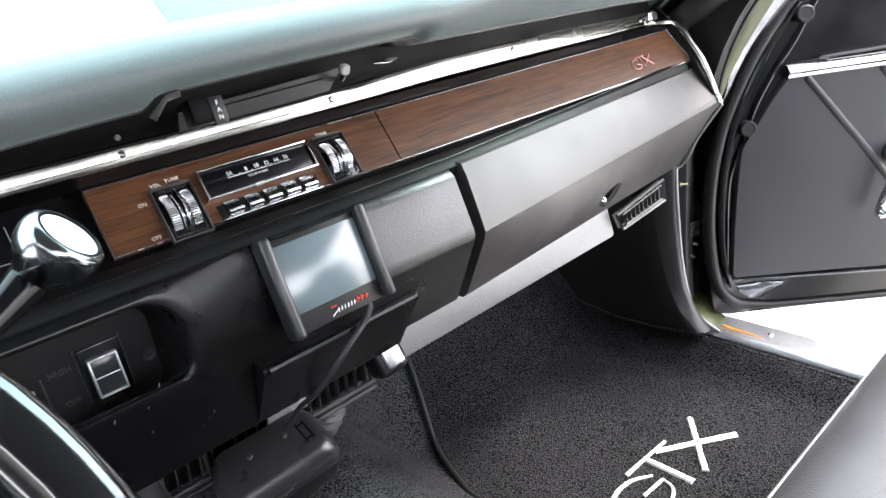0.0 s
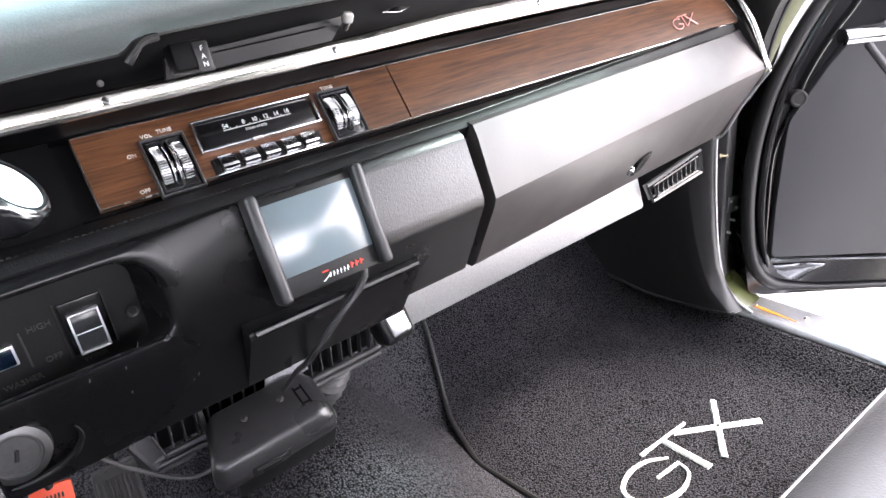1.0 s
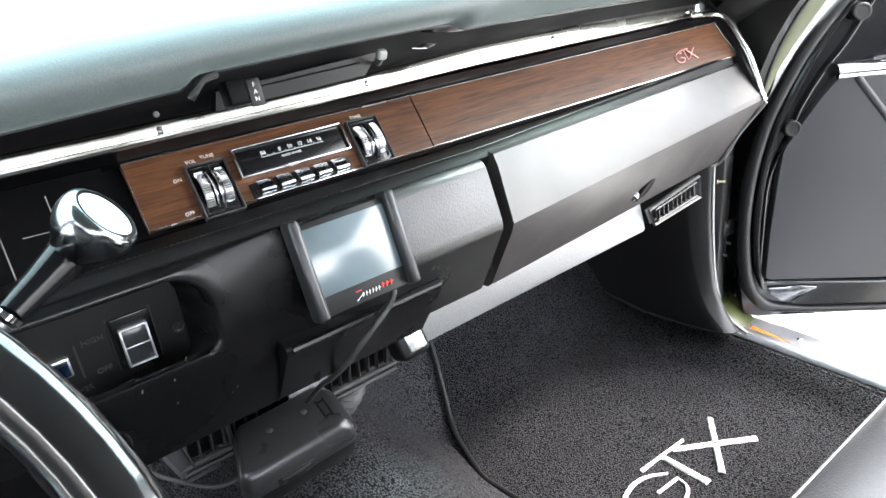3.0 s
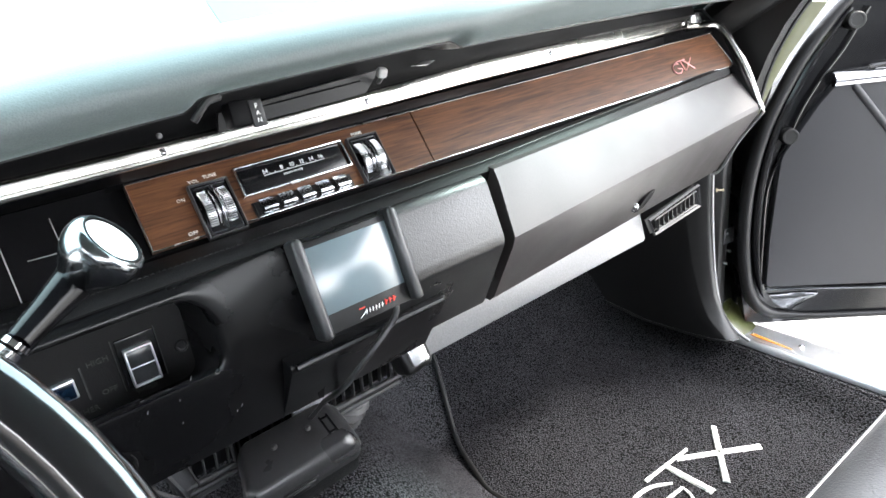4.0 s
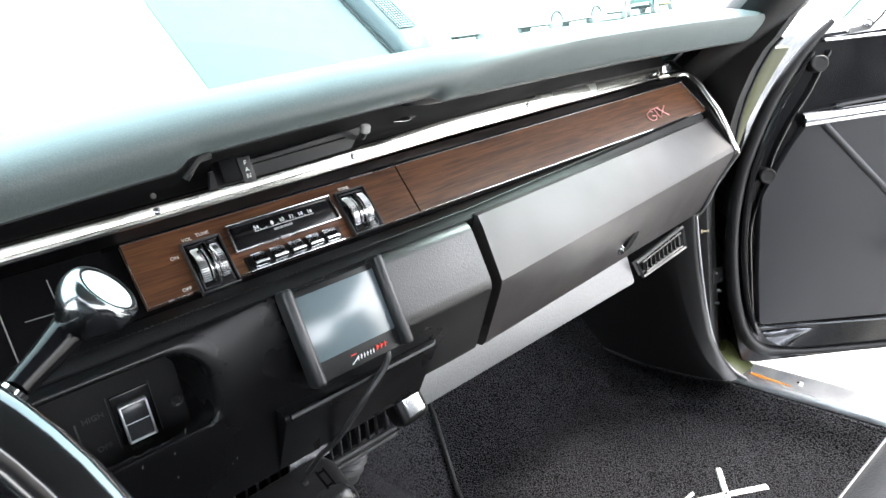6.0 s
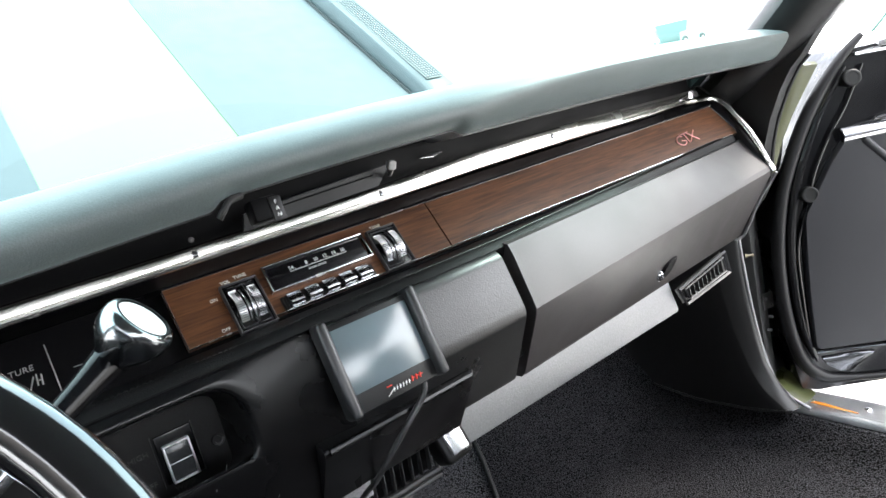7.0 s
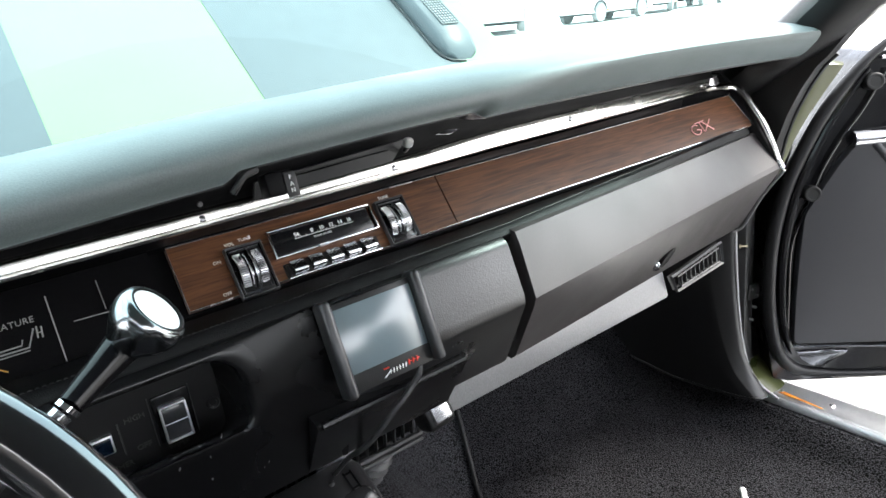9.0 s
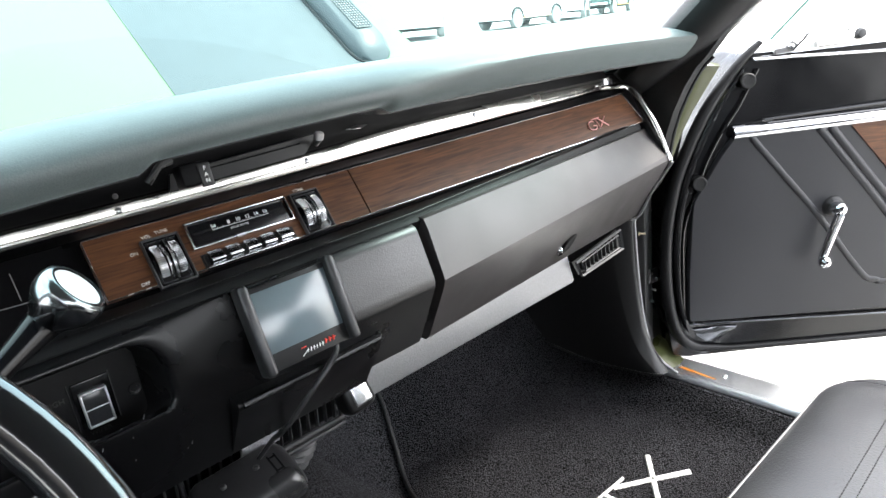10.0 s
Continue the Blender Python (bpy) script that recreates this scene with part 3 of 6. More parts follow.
    for x in (-0.76, -0.3, 0.16, 0.3, 0.45, 0.6, 0.728):
        t = max(0.0, (x - 0.16) / 0.575)
        rings.append([(x, y + (0.034 * t if y < -0.05 else 0.055 * max(0.0, (x - 0.32) / 0.38) if z > 0.91 and y < 0 else 0.0), z - (0.010 * max(0.0, (x - 0.32) / 0.38) if z > 0.91 and y < 0 else 0.0)) for y, z in prof])
    part("bezel", loft(rings), BEZEL_BLACK, dash, "satin black surround", 20)

    # stitched ledge between bezel and lower pads
    rings = []
    for i in range(41):
        x = -0.76 + 1.478 * i / 40
        t = max(0.0, (x - 0.16) / 0.575)
        f = lerp(-0.106, -0.0365, min(1, t))
        rings.append([(x, -0.046 + 0.013 * min(1, t), 0.8455 - 0.002 * t), (x, f + 0.012, 0.8535 - 0.0030 * t), (x, f + 0.003, 0.8525 - 0.0040 * t), (x, f - 0.001, 0.847 - 0.0070 * t),
                      (x, f + 0.004, 0.836 - 0.012 * t), (x, -0.04 + 0.02 * t, 0.83)])
    ledge = part("ledge", loft(rings), LEDGE_VINYL, dash, "stitched black vinyl ledge", 50)
    bm = bmesh.new()
    x = -0.74
    while x < 0.70:
        t = max(0.0, (x - 0.16) / 0.575)
        y, z = lerp(-0.096, -0.028, t), 0.8535 - 0.0030 * t
        tube([(x, y, z + 0.0002), (x + 0.0014, y, z + 0.0005), (x + 0.0026, y, z + 0.0001)], 0.00045, 5, bm=bm)
        x += 0.0042
    tagged(part("stitching", bm, VINYL_SOFT, ledge), kind="stuff")

    # padded centre block
    full = rounded([(-0.062, 0.838), (-0.104, 0.848), (-0.114, 0.842), (-0.134, 0.786), (-0.092, 0.704), (-0.03, 0.70), (-0.03, 0.83)], 0.008, 4)
    flat = rounded([(-0.062, 0.838), (-0.104, 0.848), (-0.1115, 0.842), (-0.119, 0.785), (-0.0925, 0.704), (-0.03, 0.70), (-0.03, 0.83)], 0.008, 4)
    centre = loft([[(x, lerp(p[0], q[0], t), lerp(p[1], q[1], t)) for p, q in zip(full, flat)] for x, t in ((0.148, 0.0), (0.06, 0.0), (0.02, 0.0), (0.005, 0.1), (-0.01, 0.35), (-0.025, 0.7), (-0.036, 0.93), (-0.046, 1.0))])
    part("centre_pad", centre, VINYL_SOFT, dash, "grained black vinyl centre pad", 45)
    # added black filler stands in for the shadow between pad and lid
    part("gap_shadow_panel", box((0.154, -0.06, 0.785), (0.02, 0.08, 0.11)), PLASTIC, dash)

    # glove box lid
    rings = [glove_ring(0.1605 + 0.5735 * i / 16) for i in range(17)]
    lid = part("glove_box_lid", loft(rings), GLOVE, dash, "satin black folded metal glove box lid", 18)
    lock_c = Vector((0.445, -0.0665, 0.7165))
    dish = Vector((0, -0.82, -0.57))
    # leaf-shaped finger scallop beside the lock, its long way along the lid
    along, across = Vector((0.96, 0.10, 0.26)).normalized(), Vector((-0.2, -0.45, 0.87)).normalized()
    centre_d = Vector((0.4585, -0.0735, 0.7235))
    rings = [[centre_d + along * 0.0205 * k * math.cos(a) + across * 0.0115 * k * math.sin(a) + dish * o for a in (2 * math.pi * j / 28 for j in range(28))] for k, o in ((1.03, -0.004), (1.0, 0.0014), (0.93, 0.0016), (0.75, 0.0006), (0.4, 0.0002))]
    part("lock_dish", loft(rings), BEZEL_BLACK, lid, "dark finger scallop")
    part("lock", lathe([(0.0, 0.0045), (0.0055, 0.0045), (0.007, 0.0035), (0.008, 0.001), (0.009, -0.004)], lock_c + Vector((-0.005, -0.003, 0.0)), dish, 20), CHROME, lid)
    part("key_slot", box(lock_c + Vector((-0.005, -0.003, 0.0)) + dish * 0.0047, (0.0018, 0.0012, 0.006), 0.0003), PLASTIC, lid)

    # chrome edge round the passenger end
    pts = curve_points([(0.668, 0.008, 0.9110), (0.694, 0.006, 0.9115), (0.722, 0.003, 0.9100), (0.7355, -0.007, 0.9050), (0.737, -0.020, 0.8935), (0.737, -0.033, 0.8775), (0.737, -0.051, 0.8515), (0.737, -0.067, 0.8195), (0.737, -0.0765, 0.797)], 6)
    part("end_trim", tube(pts, [0.0062 - 0.0026 * k / (len(pts) - 1) for k in range(len(pts))], 12, flat=1.5, up=(1, 0, 0)), STRIP_CHROME, dash, "chrome end moulding")
    part("end_trim_tip", tube([(0.737, -0.0772, 0.7955), (0.737, -0.0825, 0.784)], 0.0042, 8), CHROME_SOFT, dash)
    part("end_edge", tube(curve_points([(0.7405, -0.084, 0.781), (0.7405, -0.050, 0.733), (0.7405, -0.030, 0.695), (0.739, -0.018, 0.676), (0.732, -0.008, 0.672)], 5), 0.0022, 6), SILVER, dash)
    side = [(0.02, 0.93), (-0.008, 0.905), (-0.080, 0.788), (-0.014, 0.676), (0.05, 0.676), (0.06, 0.93)]
    part("end_panel", extrude_x(side, 0.731, 0.738), VINYL, dash)
    # body behind everything down to the lower edge
    part("dash_body", extrude_x([(0.06, 0.95), (0.02, 0.90), (0.0, 0.88), (0.0, 0.83), (-0.025, 0.83), (-0.02, 0.70), (0.03, 0.66), (0.3, 0.66), (0.3, 0.92)], -0.76, 0.725), BEZEL_BLACK, dash)
    # silver lower rail under the glove box
    prof = [(0.010, 0.610), (-0.003, 0.612), (-0.0055, 0.617), (0.004, 0.655), (0.014, 0.70), (0.03, 0.70), (0.03, 0.612)]
    part("lower_rail", extrude_x(prof, 0.092, 0.556), SILVER, dash, "silver-grey grained lower rail", 50)


def build_wood():
    for x0, x1, b1 in ((-0.130, 0.1488, 0.1488), (0.1506, 0.717, 0.733)):
        c = [on_face(x0, 0, 0.0035), on_face(b1, 0, 0.0035), on_face(x1, WOOD_H, 0.0035), on_face(x0, WOOD_H, 0.0035)]
        p = part("wood_panel", plate(c, 0.006), WOOD, dash, "brown walnut foil inlay with thin chrome edge")
        loop = [on_face(x0, 0, 0.0045), on_face(b1, 0, 0.0045), on_face(x1, WOOD_H, 0.0045), on_face(x0, WOOD_H, 0.0045)]
        for a, b in zip(loop, loop[1:] + loop[:1]):
            if abs(a.x - b.x) > 0.05 or a.x < -0.1 or a.x > 0.6:
                part("edge_trim", tube([a, b], 0.0007, 6), CHROME_SOFT, p)
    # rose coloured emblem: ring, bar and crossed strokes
    e = thing_part("emblem", dash)
    o = on_face(0.587, 0.0125, 0.0052)

    def at(u, v):
        return o + Vector((1, 0, 0)) * u * 1.16 + FACE_UP * v * 1.0
    part("emblem_stroke", tube([at(0.009 + 0.009 * math.cos(a), 0.007 + 0.0075 * math.sin(a)) for a in [0.9 + 0.32 * i for i in range(17)]] + [at(0.010, 0.007)], 0.0008, 6), PINK, e)
    part("emblem_stroke", tube([at(0.012, 0.0165), at(0.031, 0.0175)], 0.0008, 6), PINK, e)
    part("emblem_stroke", tube([at(0.021, 0.017), at(0.022, 0.001)], 0.0008, 6), PINK, e)
    part("emblem_stroke", tube([at(0.024, 0.001), at(0.044, 0.017)], 0.0008, 6), PINK, e)
    part("emblem_stroke", tube([at(0.027, 0.016), at(0.042, 0.000)], 0.0008, 6), PINK, e)


def thing_part(name, parent):
    """A small flat backing that carries loose strokes."""
    bm = plate([on_face(0.592, 0.017, 0.0037), on_face(0.622, 0.017, 0.0037), on_face(0.622, 0.026, 0.0037), on_face(0.592, 0.026, 0.0037)], 0.0006)
    return part(name, bm, WOOD, parent, "rose coloured script emblem")


build_dash()
build_wood()


# ---------- door, sill, kick panel, seat (large forms) ----------
DO, DU, DN = Vector((0.93, -0.11, 0.0)), Vector((0.73, -0.684, 0.0)).normalized(), Vector((-0.684, -0.73, 0.0)).normalized()


def dp(s, z, out=0.0):
    """A point on the inner face of the open door: s along it from the hinge end, out towards the cabin."""
    return DO + DU * s + DN * out + Vector((0, 0, z))


door = thing("door_1", (0.86, -0.05, 0.34), "open black car door with black vinyl trim and chrome window crank", "car door", "", "structure")


def build_door():
    outline = [(-0.115, 0.352), (-0.128, 0.42), (-0.135, 0.60), (-0.120, 0.70), (-0.06, 0.80), (0.0, 0.905), (0.02, 0.925), (1.02, 0.925), (1.03, 0.9), (1.03, 0.37), (1.0, 0.345), (-0.09, 0.345)]
    bm = loft([[dp(s, z, 0.0) for s, z in outline], [dp(s + 0.0, z, -0.14) for s, z in outline]])
    part("door_shell", bm, GLOSS, door, "gloss black painted door shell", 30)
    wrap = [(-0.1285, 0.42), (-0.1365, 0.60), (-0.1215, 0.702), (-0.0615, 0.802), (-0.0015, 0.907), (0.018, 0.928), (0.06, 0.928)]
    rings = [[dp(s + 0.002, z - 0.002, o) for o in (-0.001, -0.145)] + [dp(s - 0.003, z + 0.003, o) for o in (-0.145, -0.001)] for s, z in wrap]
    part("edge_wrap", loft(rings), WRAP, door, "crumpled dull black wrap on the door edge", 60)
    trim = rounded([(-0.090, 0.427), (-0.091, 0.52), (-0.088, 0.61), (-0.084, 0.675), (-0.066, 0.705), (-0.034, 0.759), (-0.008, 0.792), (1.0, 0.80), (1.0, 0.39)], 0.010, 3)
    tp = part("trim_panel", loft([[dp(s, z, 0.0) for s, z in trim], [dp(s, z, 0.008) for s, z in trim],
                                  [dp(lerp(s, 0.4, 0.006), lerp(z, 0.6, 0.012), 0.012) for s, z in trim]]), DOOR_VINYL, door, "smooth black vinyl door trim", 40)
    def roll(path, wide):
        """A sewn roll of the padded vinyl, creased along both sides."""
        p = curve_points([Vector((a, b, 0)) for a, b in path], 5)
        rings = []
        for k, c in enumerate(p):
            d = (p[min(k + 1, len(p) - 1)] - p[max(k - 1, 0)]).normalized()
            rings.append([dp(c.x - d.y * wide * math.sin(a), c.y + d.x * wide * math.sin(a), 0.0112 + 0.0042 * math.cos(a)) for a in (radians(-100 + 20 * q) for q in range(11))])
        part("seam_roll", loft(rings), DOOR_VINYL, tp, "", 80)
    roll([(0.0205, 0.786), (0.0855, 0.706), (0.1505, 0.625), (0.2405, 0.50), (0.2735, 0.478), (0.3585, 0.4705), (1.0, 0.4665)], 0.0062)
    for off in (0.0105, 0.031):
        roll([(0.133 + off, 0.788), (0.23 + off, 0.667), (0.325 + off, 0.55), (0.39 + off, 0.52), (0.6, 0.513 + 0.75 * off), (1.0, 0.5105 + 0.75 * off)], 0.0074)
    wd = [(0.197, 0.79), (0.282, 0.688), (0.372, 0.60), (0.415, 0.578), (0.98, 0.57), (0.98, 0.795)]
    inlay = part("wood_inlay", loft([[(a, -0.010, b) for a, b in wd], [(a, -0.0145, b) for a, b in wd]]), WOOD, door, "walnut foil inlay on the door")
    inlay.matrix_basis = Matrix(((DU.x, -DN.x, 0, DO.x), (DU.y, -DN.y, 0, DO.y), (0, 0, 1, DO.z), (0, 0, 0, 1)))
    part("bolster_ridge", tube(curve_points([dp(0.005, 0.806, 0.004), dp(0.05, 0.811, 0.008), dp(0.13, 0.817, 0.009), dp(1.0, 0.835, 0.009)], 6), 0.0035, 8), GLOSS, door)
    part("chrome_moulding", loft([[dp(s, z + dz, o) for dz, o in ((-0.012, 0.006), (-0.0115, 0.012), (-0.008, 0.0175), (-0.002, 0.0205), (0.004, 0.0195), (0.009, 0.015), (0.012, 0.006))] for s, z in ((-0.012, 0.7965), (0.3, 0.7985), (1.0, 0.805))]), CHROME, door, "bright moulding over the trim", 70)
    part("lower_moulding", tube([dp(-0.086, 0.421, 0.006), dp(0.21, 0.4055, 0.006), dp(1.0, 0.366, 0.006)], 0.0026, 8), GLOSS_GREY, door)


build_door()


def build_sill():
    sill = thing("door_sill", (0.85, -0.4, 0.3), "bright aluminium scuff plate over the door sill", "door sill")
    prof = rounded([(0.806, 0.322), (0.808, 0.331), (0.822, 0.3335), (0.826, 0.331), (0.874, 0.335), (0.884, 0.330), (0.884, 0.30), (0.806, 0.30)], 0.002, 2)
    part("scuff_plate", loft([[(x, y, z) for x, z in prof] for y in (-0.005, -0.4, -1.2)]), STEEL, sill, "", 25)
    bead = [(0.8045, 0.325), (0.8055, 0.3315), (0.8085, 0.3350), (0.8125, 0.3362), (0.8160, 0.3352), (0.8172, 0.3342), (0.8185, 0.3352), (0.8215, 0.3356), (0.8240, 0.3340), (0.8250, 0.3315)]
    part("inner_bead", loft([[(x, y, z) for x, z in bead] for y in (-0.045, -0.4, -1.2)]), STEEL, sill, "polished double bead along the carpet", 60)
    part("amber_streak", plate([(0.8285, -0.050, 0.3366), (0.8375, -0.056, 0.3364), (0.8275, -0.128, 0.3364), (0.8250, -0.128, 0.3366)], 0.0008), AMBER, sill, "amber streak on the scuff plate")
    for x, y, r in ((0.816, -0.022, 0.0024), (0.816, -0.032, 0.0032), (0.826, -0.034, 0.0028), (0.839, -0.051, 0.0022)):
        part("end_clip", lathe([(0.0, 1.3 * r), (0.6 * r, 1.1 * r), (r, 0.3 * r), (0.9 * r, -1.5 * r)], (x, y, 0.3350), (0.3, -0.2, 1), 7), CHROME_SOFT, sill, "torn bright end of the bead")
    for y in (-0.134, -0.55, -0.95):
        part("screw", lathe([(0.0, 0.003), (0.003, 0.0026), (0.005, 0.001), (0.0055, -0.001)], (0.851, y, 0.3338), (0, 0, 1), 14), CHROME, sill)
    structure("trim_outer_sill", loft([[(x, y, z) for x, z in ((0.884, 0.33), (0.93, 0.31), (0.95, 0.24), (0.92, 0.18), (0.80, 0.18), (0.80, 0.30))] for y in (0.12, -1.3)]), GLOSS, "gloss black outer sill", "sill", 40)


def build_kick():
    # side trim between floor and dash: a free lower edge, and a rear edge that rolls out and flares along the sill
    low = ((-0.05, 0.352), (-0.029, 0.341), (0.0, 0.338), (0.05, 0.331), (0.096, 0.327), (0.198, 0.320), (0.225, 0.319), (0.243, 0.329), (0.269, 0.362), (0.283, 0.382), (0.40, 0.49))
    roll = ((0.345, -0.040), (0.357, -0.030), (0.37, -0.014), (0.385, 0.001), (0.41, 0.014), (0.446, 0.027), (0.497, 0.041), (0.56, 0.052), (0.62, 0.057), (0.72, 0.060))
    seal = ((0.345, -0.052), (0.364, -0.036), (0.382, -0.022), (0.422, -0.004), (0.476, 0.006), (0.549, 0.013), (0.60, 0.016), (0.72, 0.017))
    rings = []
    for i in range(23):
        v = (i / 22) ** 1.6
        pts = []
        for u, x in ((0.0, 0.790), (0.12, 0.780), (0.35, 0.774), (0.6, 0.770), (0.8, 0.767), (0.92, 0.765), (1.0, 0.764)):
            y, z = 0.2, 0.5
            for _ in range(12):
                z = lerp(table(low, y), 0.70, v)
                y = lerp(0.40, table(roll, z), u)
            pts.append((x, y, z))
        y, z = pts[-1][1:]
        ys = table(seal, z)
        pts += [(0.7655, lerp(y, ys, 0.12), z), (0.771, lerp(y, ys, 0.45), z), (0.779, lerp(y, ys, 0.8), z), (0.788, lerp(y, ys, 0.98), z), (0.794, ys + 0.003, z), (0.800, ys + 0.012, z), (0.805, 0.40, z)]
        rings.append(pts)
    kick = structure("trim_kick_panel", loft(rings), KICK, "black moulded kick panel beside the footwell", "kick panel", 70)
    part("rolled_edge", tube([(x - 0.0015, y, z + 0.002) for x, y, z in rings[0][1:9]], 0.0024, 8, up=(1, 0, 0)), KICK, kick, "worn rolled lower edge")
    pts = curve_points([(0.789, 0.020, 0.69), (0.789, 0.017, 0.60), (0.790, 0.010, 0.50), (0.791, 0.0, 0.43), (0.793, -0.014, 0.386), (0.797, -0.034, 0.358), (0.806, -0.06, 0.338)], 6)
    structure("trim_edge_seal", tube(pts, 0.0032, 8, up=(1, 0, 0)), SILVER, "grey edge seal along the door opening", "seal")
    jamb = [(0.80, 0.045), (0.87, 0.045), (0.93, 0.06), (0.93, 0.12), (0.80, 0.12)]
    post = structure("wall_hinge_post", loft([[(x, y, z) for x, y in jamb] for z in (0.30, 0.9)]), GLOSS, "black door hinge post", "door post")
    structure("trim_post_foot", box((0.850, 0.045, 0.375), (0.095, 0.05, 0.13), 0.004), PLASTIC, "black foot of the hinge post", "door post")
    plate_h = part("hinge", box((0.836, 0.043, 0.515), (0.040, 0.008, 0.055), 0.002), PLASTIC_GREY, post, "black painted hinge leaf")
    part("hinge_knuckle", tube([(0.862, 0.036, 0.485), (0.862, 0.036, 0.545)], 0.009, 12), PLASTIC_GREY, plate_h)
    part("check_strap", box((0.836, 0.0070, 0.524), (0.036, 0.004, 0.030), 0.0015, pose(0, 0, 0, 0, 8, 0).to_3x3()), STEEL_DARK, post, "scuffed door check strap")
    for x, z in ((0.826, 0.531), (0.843, 0.515), (0.838, 0.492), (0.829, 0.470)):
        part("bolt", lathe([(0.0, 0.004), (0.0022, 0.0036), (0.003, 0.001), (0.003, -0.004)], (x, 0.0065, z), (0, -1, 0), 8), STEEL_PALE, post)
    part("wiring_grommet", lathe([(0.0, 0.004), (0.006, 0.004), (0.0085, 0.001), (0.009, -0.002)], (0.826, 0.043, 0.448), (0, -1, 0), 16), RUBBER, post)
    for dz in (-0.06, 0.0):
        part("bolt", lathe([(0.0, 0.006), (0.005, 0.006), (0.007, 0.004), (0.0075, 0.0)], (0.842, 0.040, 0.47 + dz), (0, -1, 0), 6), STEEL_DARK, plate_h)




def seat_plan(inset, z, crown=0.0):
    """A rounded rectangle of the cushion in plan, pulled in by inset."""
    x0, x1, y0, y1 = 0.172 + inset, 0.714 - inset, -0.86 + inset, -0.350 - inset
    rl, rr = 0.060 - 0.2 * inset, 0.088 - 0.3 * inset
    pts = []
    for cx, cy, r, a0 in ((x1 - rr, y1 - rr, rr, 0), (x0 + rl, y1 - rl, rl, 90), (x0 + rl, y0 + rl, rl, 180), (x1 - rr, y0 + rr, rr, 270)):
        for k in range(9):
            a = radians(a0 + 90 * k / 8)
            x = cx + r * math.cos(a)
            pts.append((x, cy + r * math.sin(a) - 0.022 * (x - 0.25), z))
    return pts


def build_seat():
    seat = thing("bucket_seat", (0.44, -0.6, 0.29), "black vinyl bucket seat with stitched cushion and pale piping", "car seat")
    levels = [(0.03, 0.30), (0.012, 0.34), (0.004, 0.42), (0.0, 0.47), (0.0, 0.488), (0.004, 0.495), (0.012, 0.503), (0.03, 0.512), (0.045, 0.516), (0.06, 0.519), (0.09, 0.5225), (0.125, 0.525), (0.16, 0.527), (0.22, 0.528)]
    part("cushion", loft([seat_plan(i, z) for i, z in levels]), SEAT_VINYL, seat, "", 60)
    ring = seat_plan(0.001, 0.4905)
    part("piping", tube(ring + ring[:1], 0.0021, 8, caps=False), SEAT_PIPING, seat, "thin pale grey piping")
    up = [lv for lv in levels if lv[1] > 0.49]

    def top(x, y, lift):
        d = min(x - 0.172, 0.714 - x, -0.350 - y - 0.022 * (x - 0.25), y + 0.86)
        return (x, y, table(up, d) + lift)
    for x in (0.2525, 0.650):
        part("seam", tube([top(x, -0.385 - 0.01 * k, -0.0002) for k in range(44)], 0.0005, 6), BOX_GREY, seat)
    bm = bmesh.new()
    for y in (-0.453, -0.466):
        for k in range(64):
            x = 0.256 + 0.006 * k
            tube([top(x, y, 0.0002), top(x + 0.0034, y, 0.0002)], 0.0007, 5, bm=bm)
    tagged(part("stitching", bm, PLASTIC, seat), kind="stuff")
    part("backrest", box((0.44, -1.0, 0.76), (0.48, 0.14, 0.55), 0.06, pose(0, 0, 0, 14).to_3x3(), seg=4), SEAT_VINYL, seat)


build_sill()
build_kick()
build_seat()


# ---------- hood, seen through the windshield ----------
HO, HE = Vector((0.028, 0.50, 0.93)), radians(39.6)
HV, HN = Vector((0, math.cos(HE), math.sin(HE))), Vector((0, -math.sin(HE), math.cos(HE)))


def hp(x, v, out=0.0):
    return HO + Vector((x, 0, 0)) + HV * v + HN * out


def build_hood():
    hood = thing("car_hood", HO, "raised pale green car hood with black stripes and side scoops", "car hood")
    part("panel", plate([hp(-0.77, -0.12), hp(0.77, -0.12), hp(0.74, 1.25), hp(-0.74, 1.25)], 0.03), HOOD_GREEN, hood)
    for s in (-1, 1):
        c = [hp(s * 0.168, -0.115, 0.0012), hp(s * 0.62, -0.115, 0.0012), hp(s * 0.60, 1.24, 0.0012), hp(s * 0.168, 1.24, 0.0012)]
        part("stripe", plate(c if s > 0 else c[::-1], 0.001), HOOD_BLACK, hood, "satin black hood stripe")


build_hood()


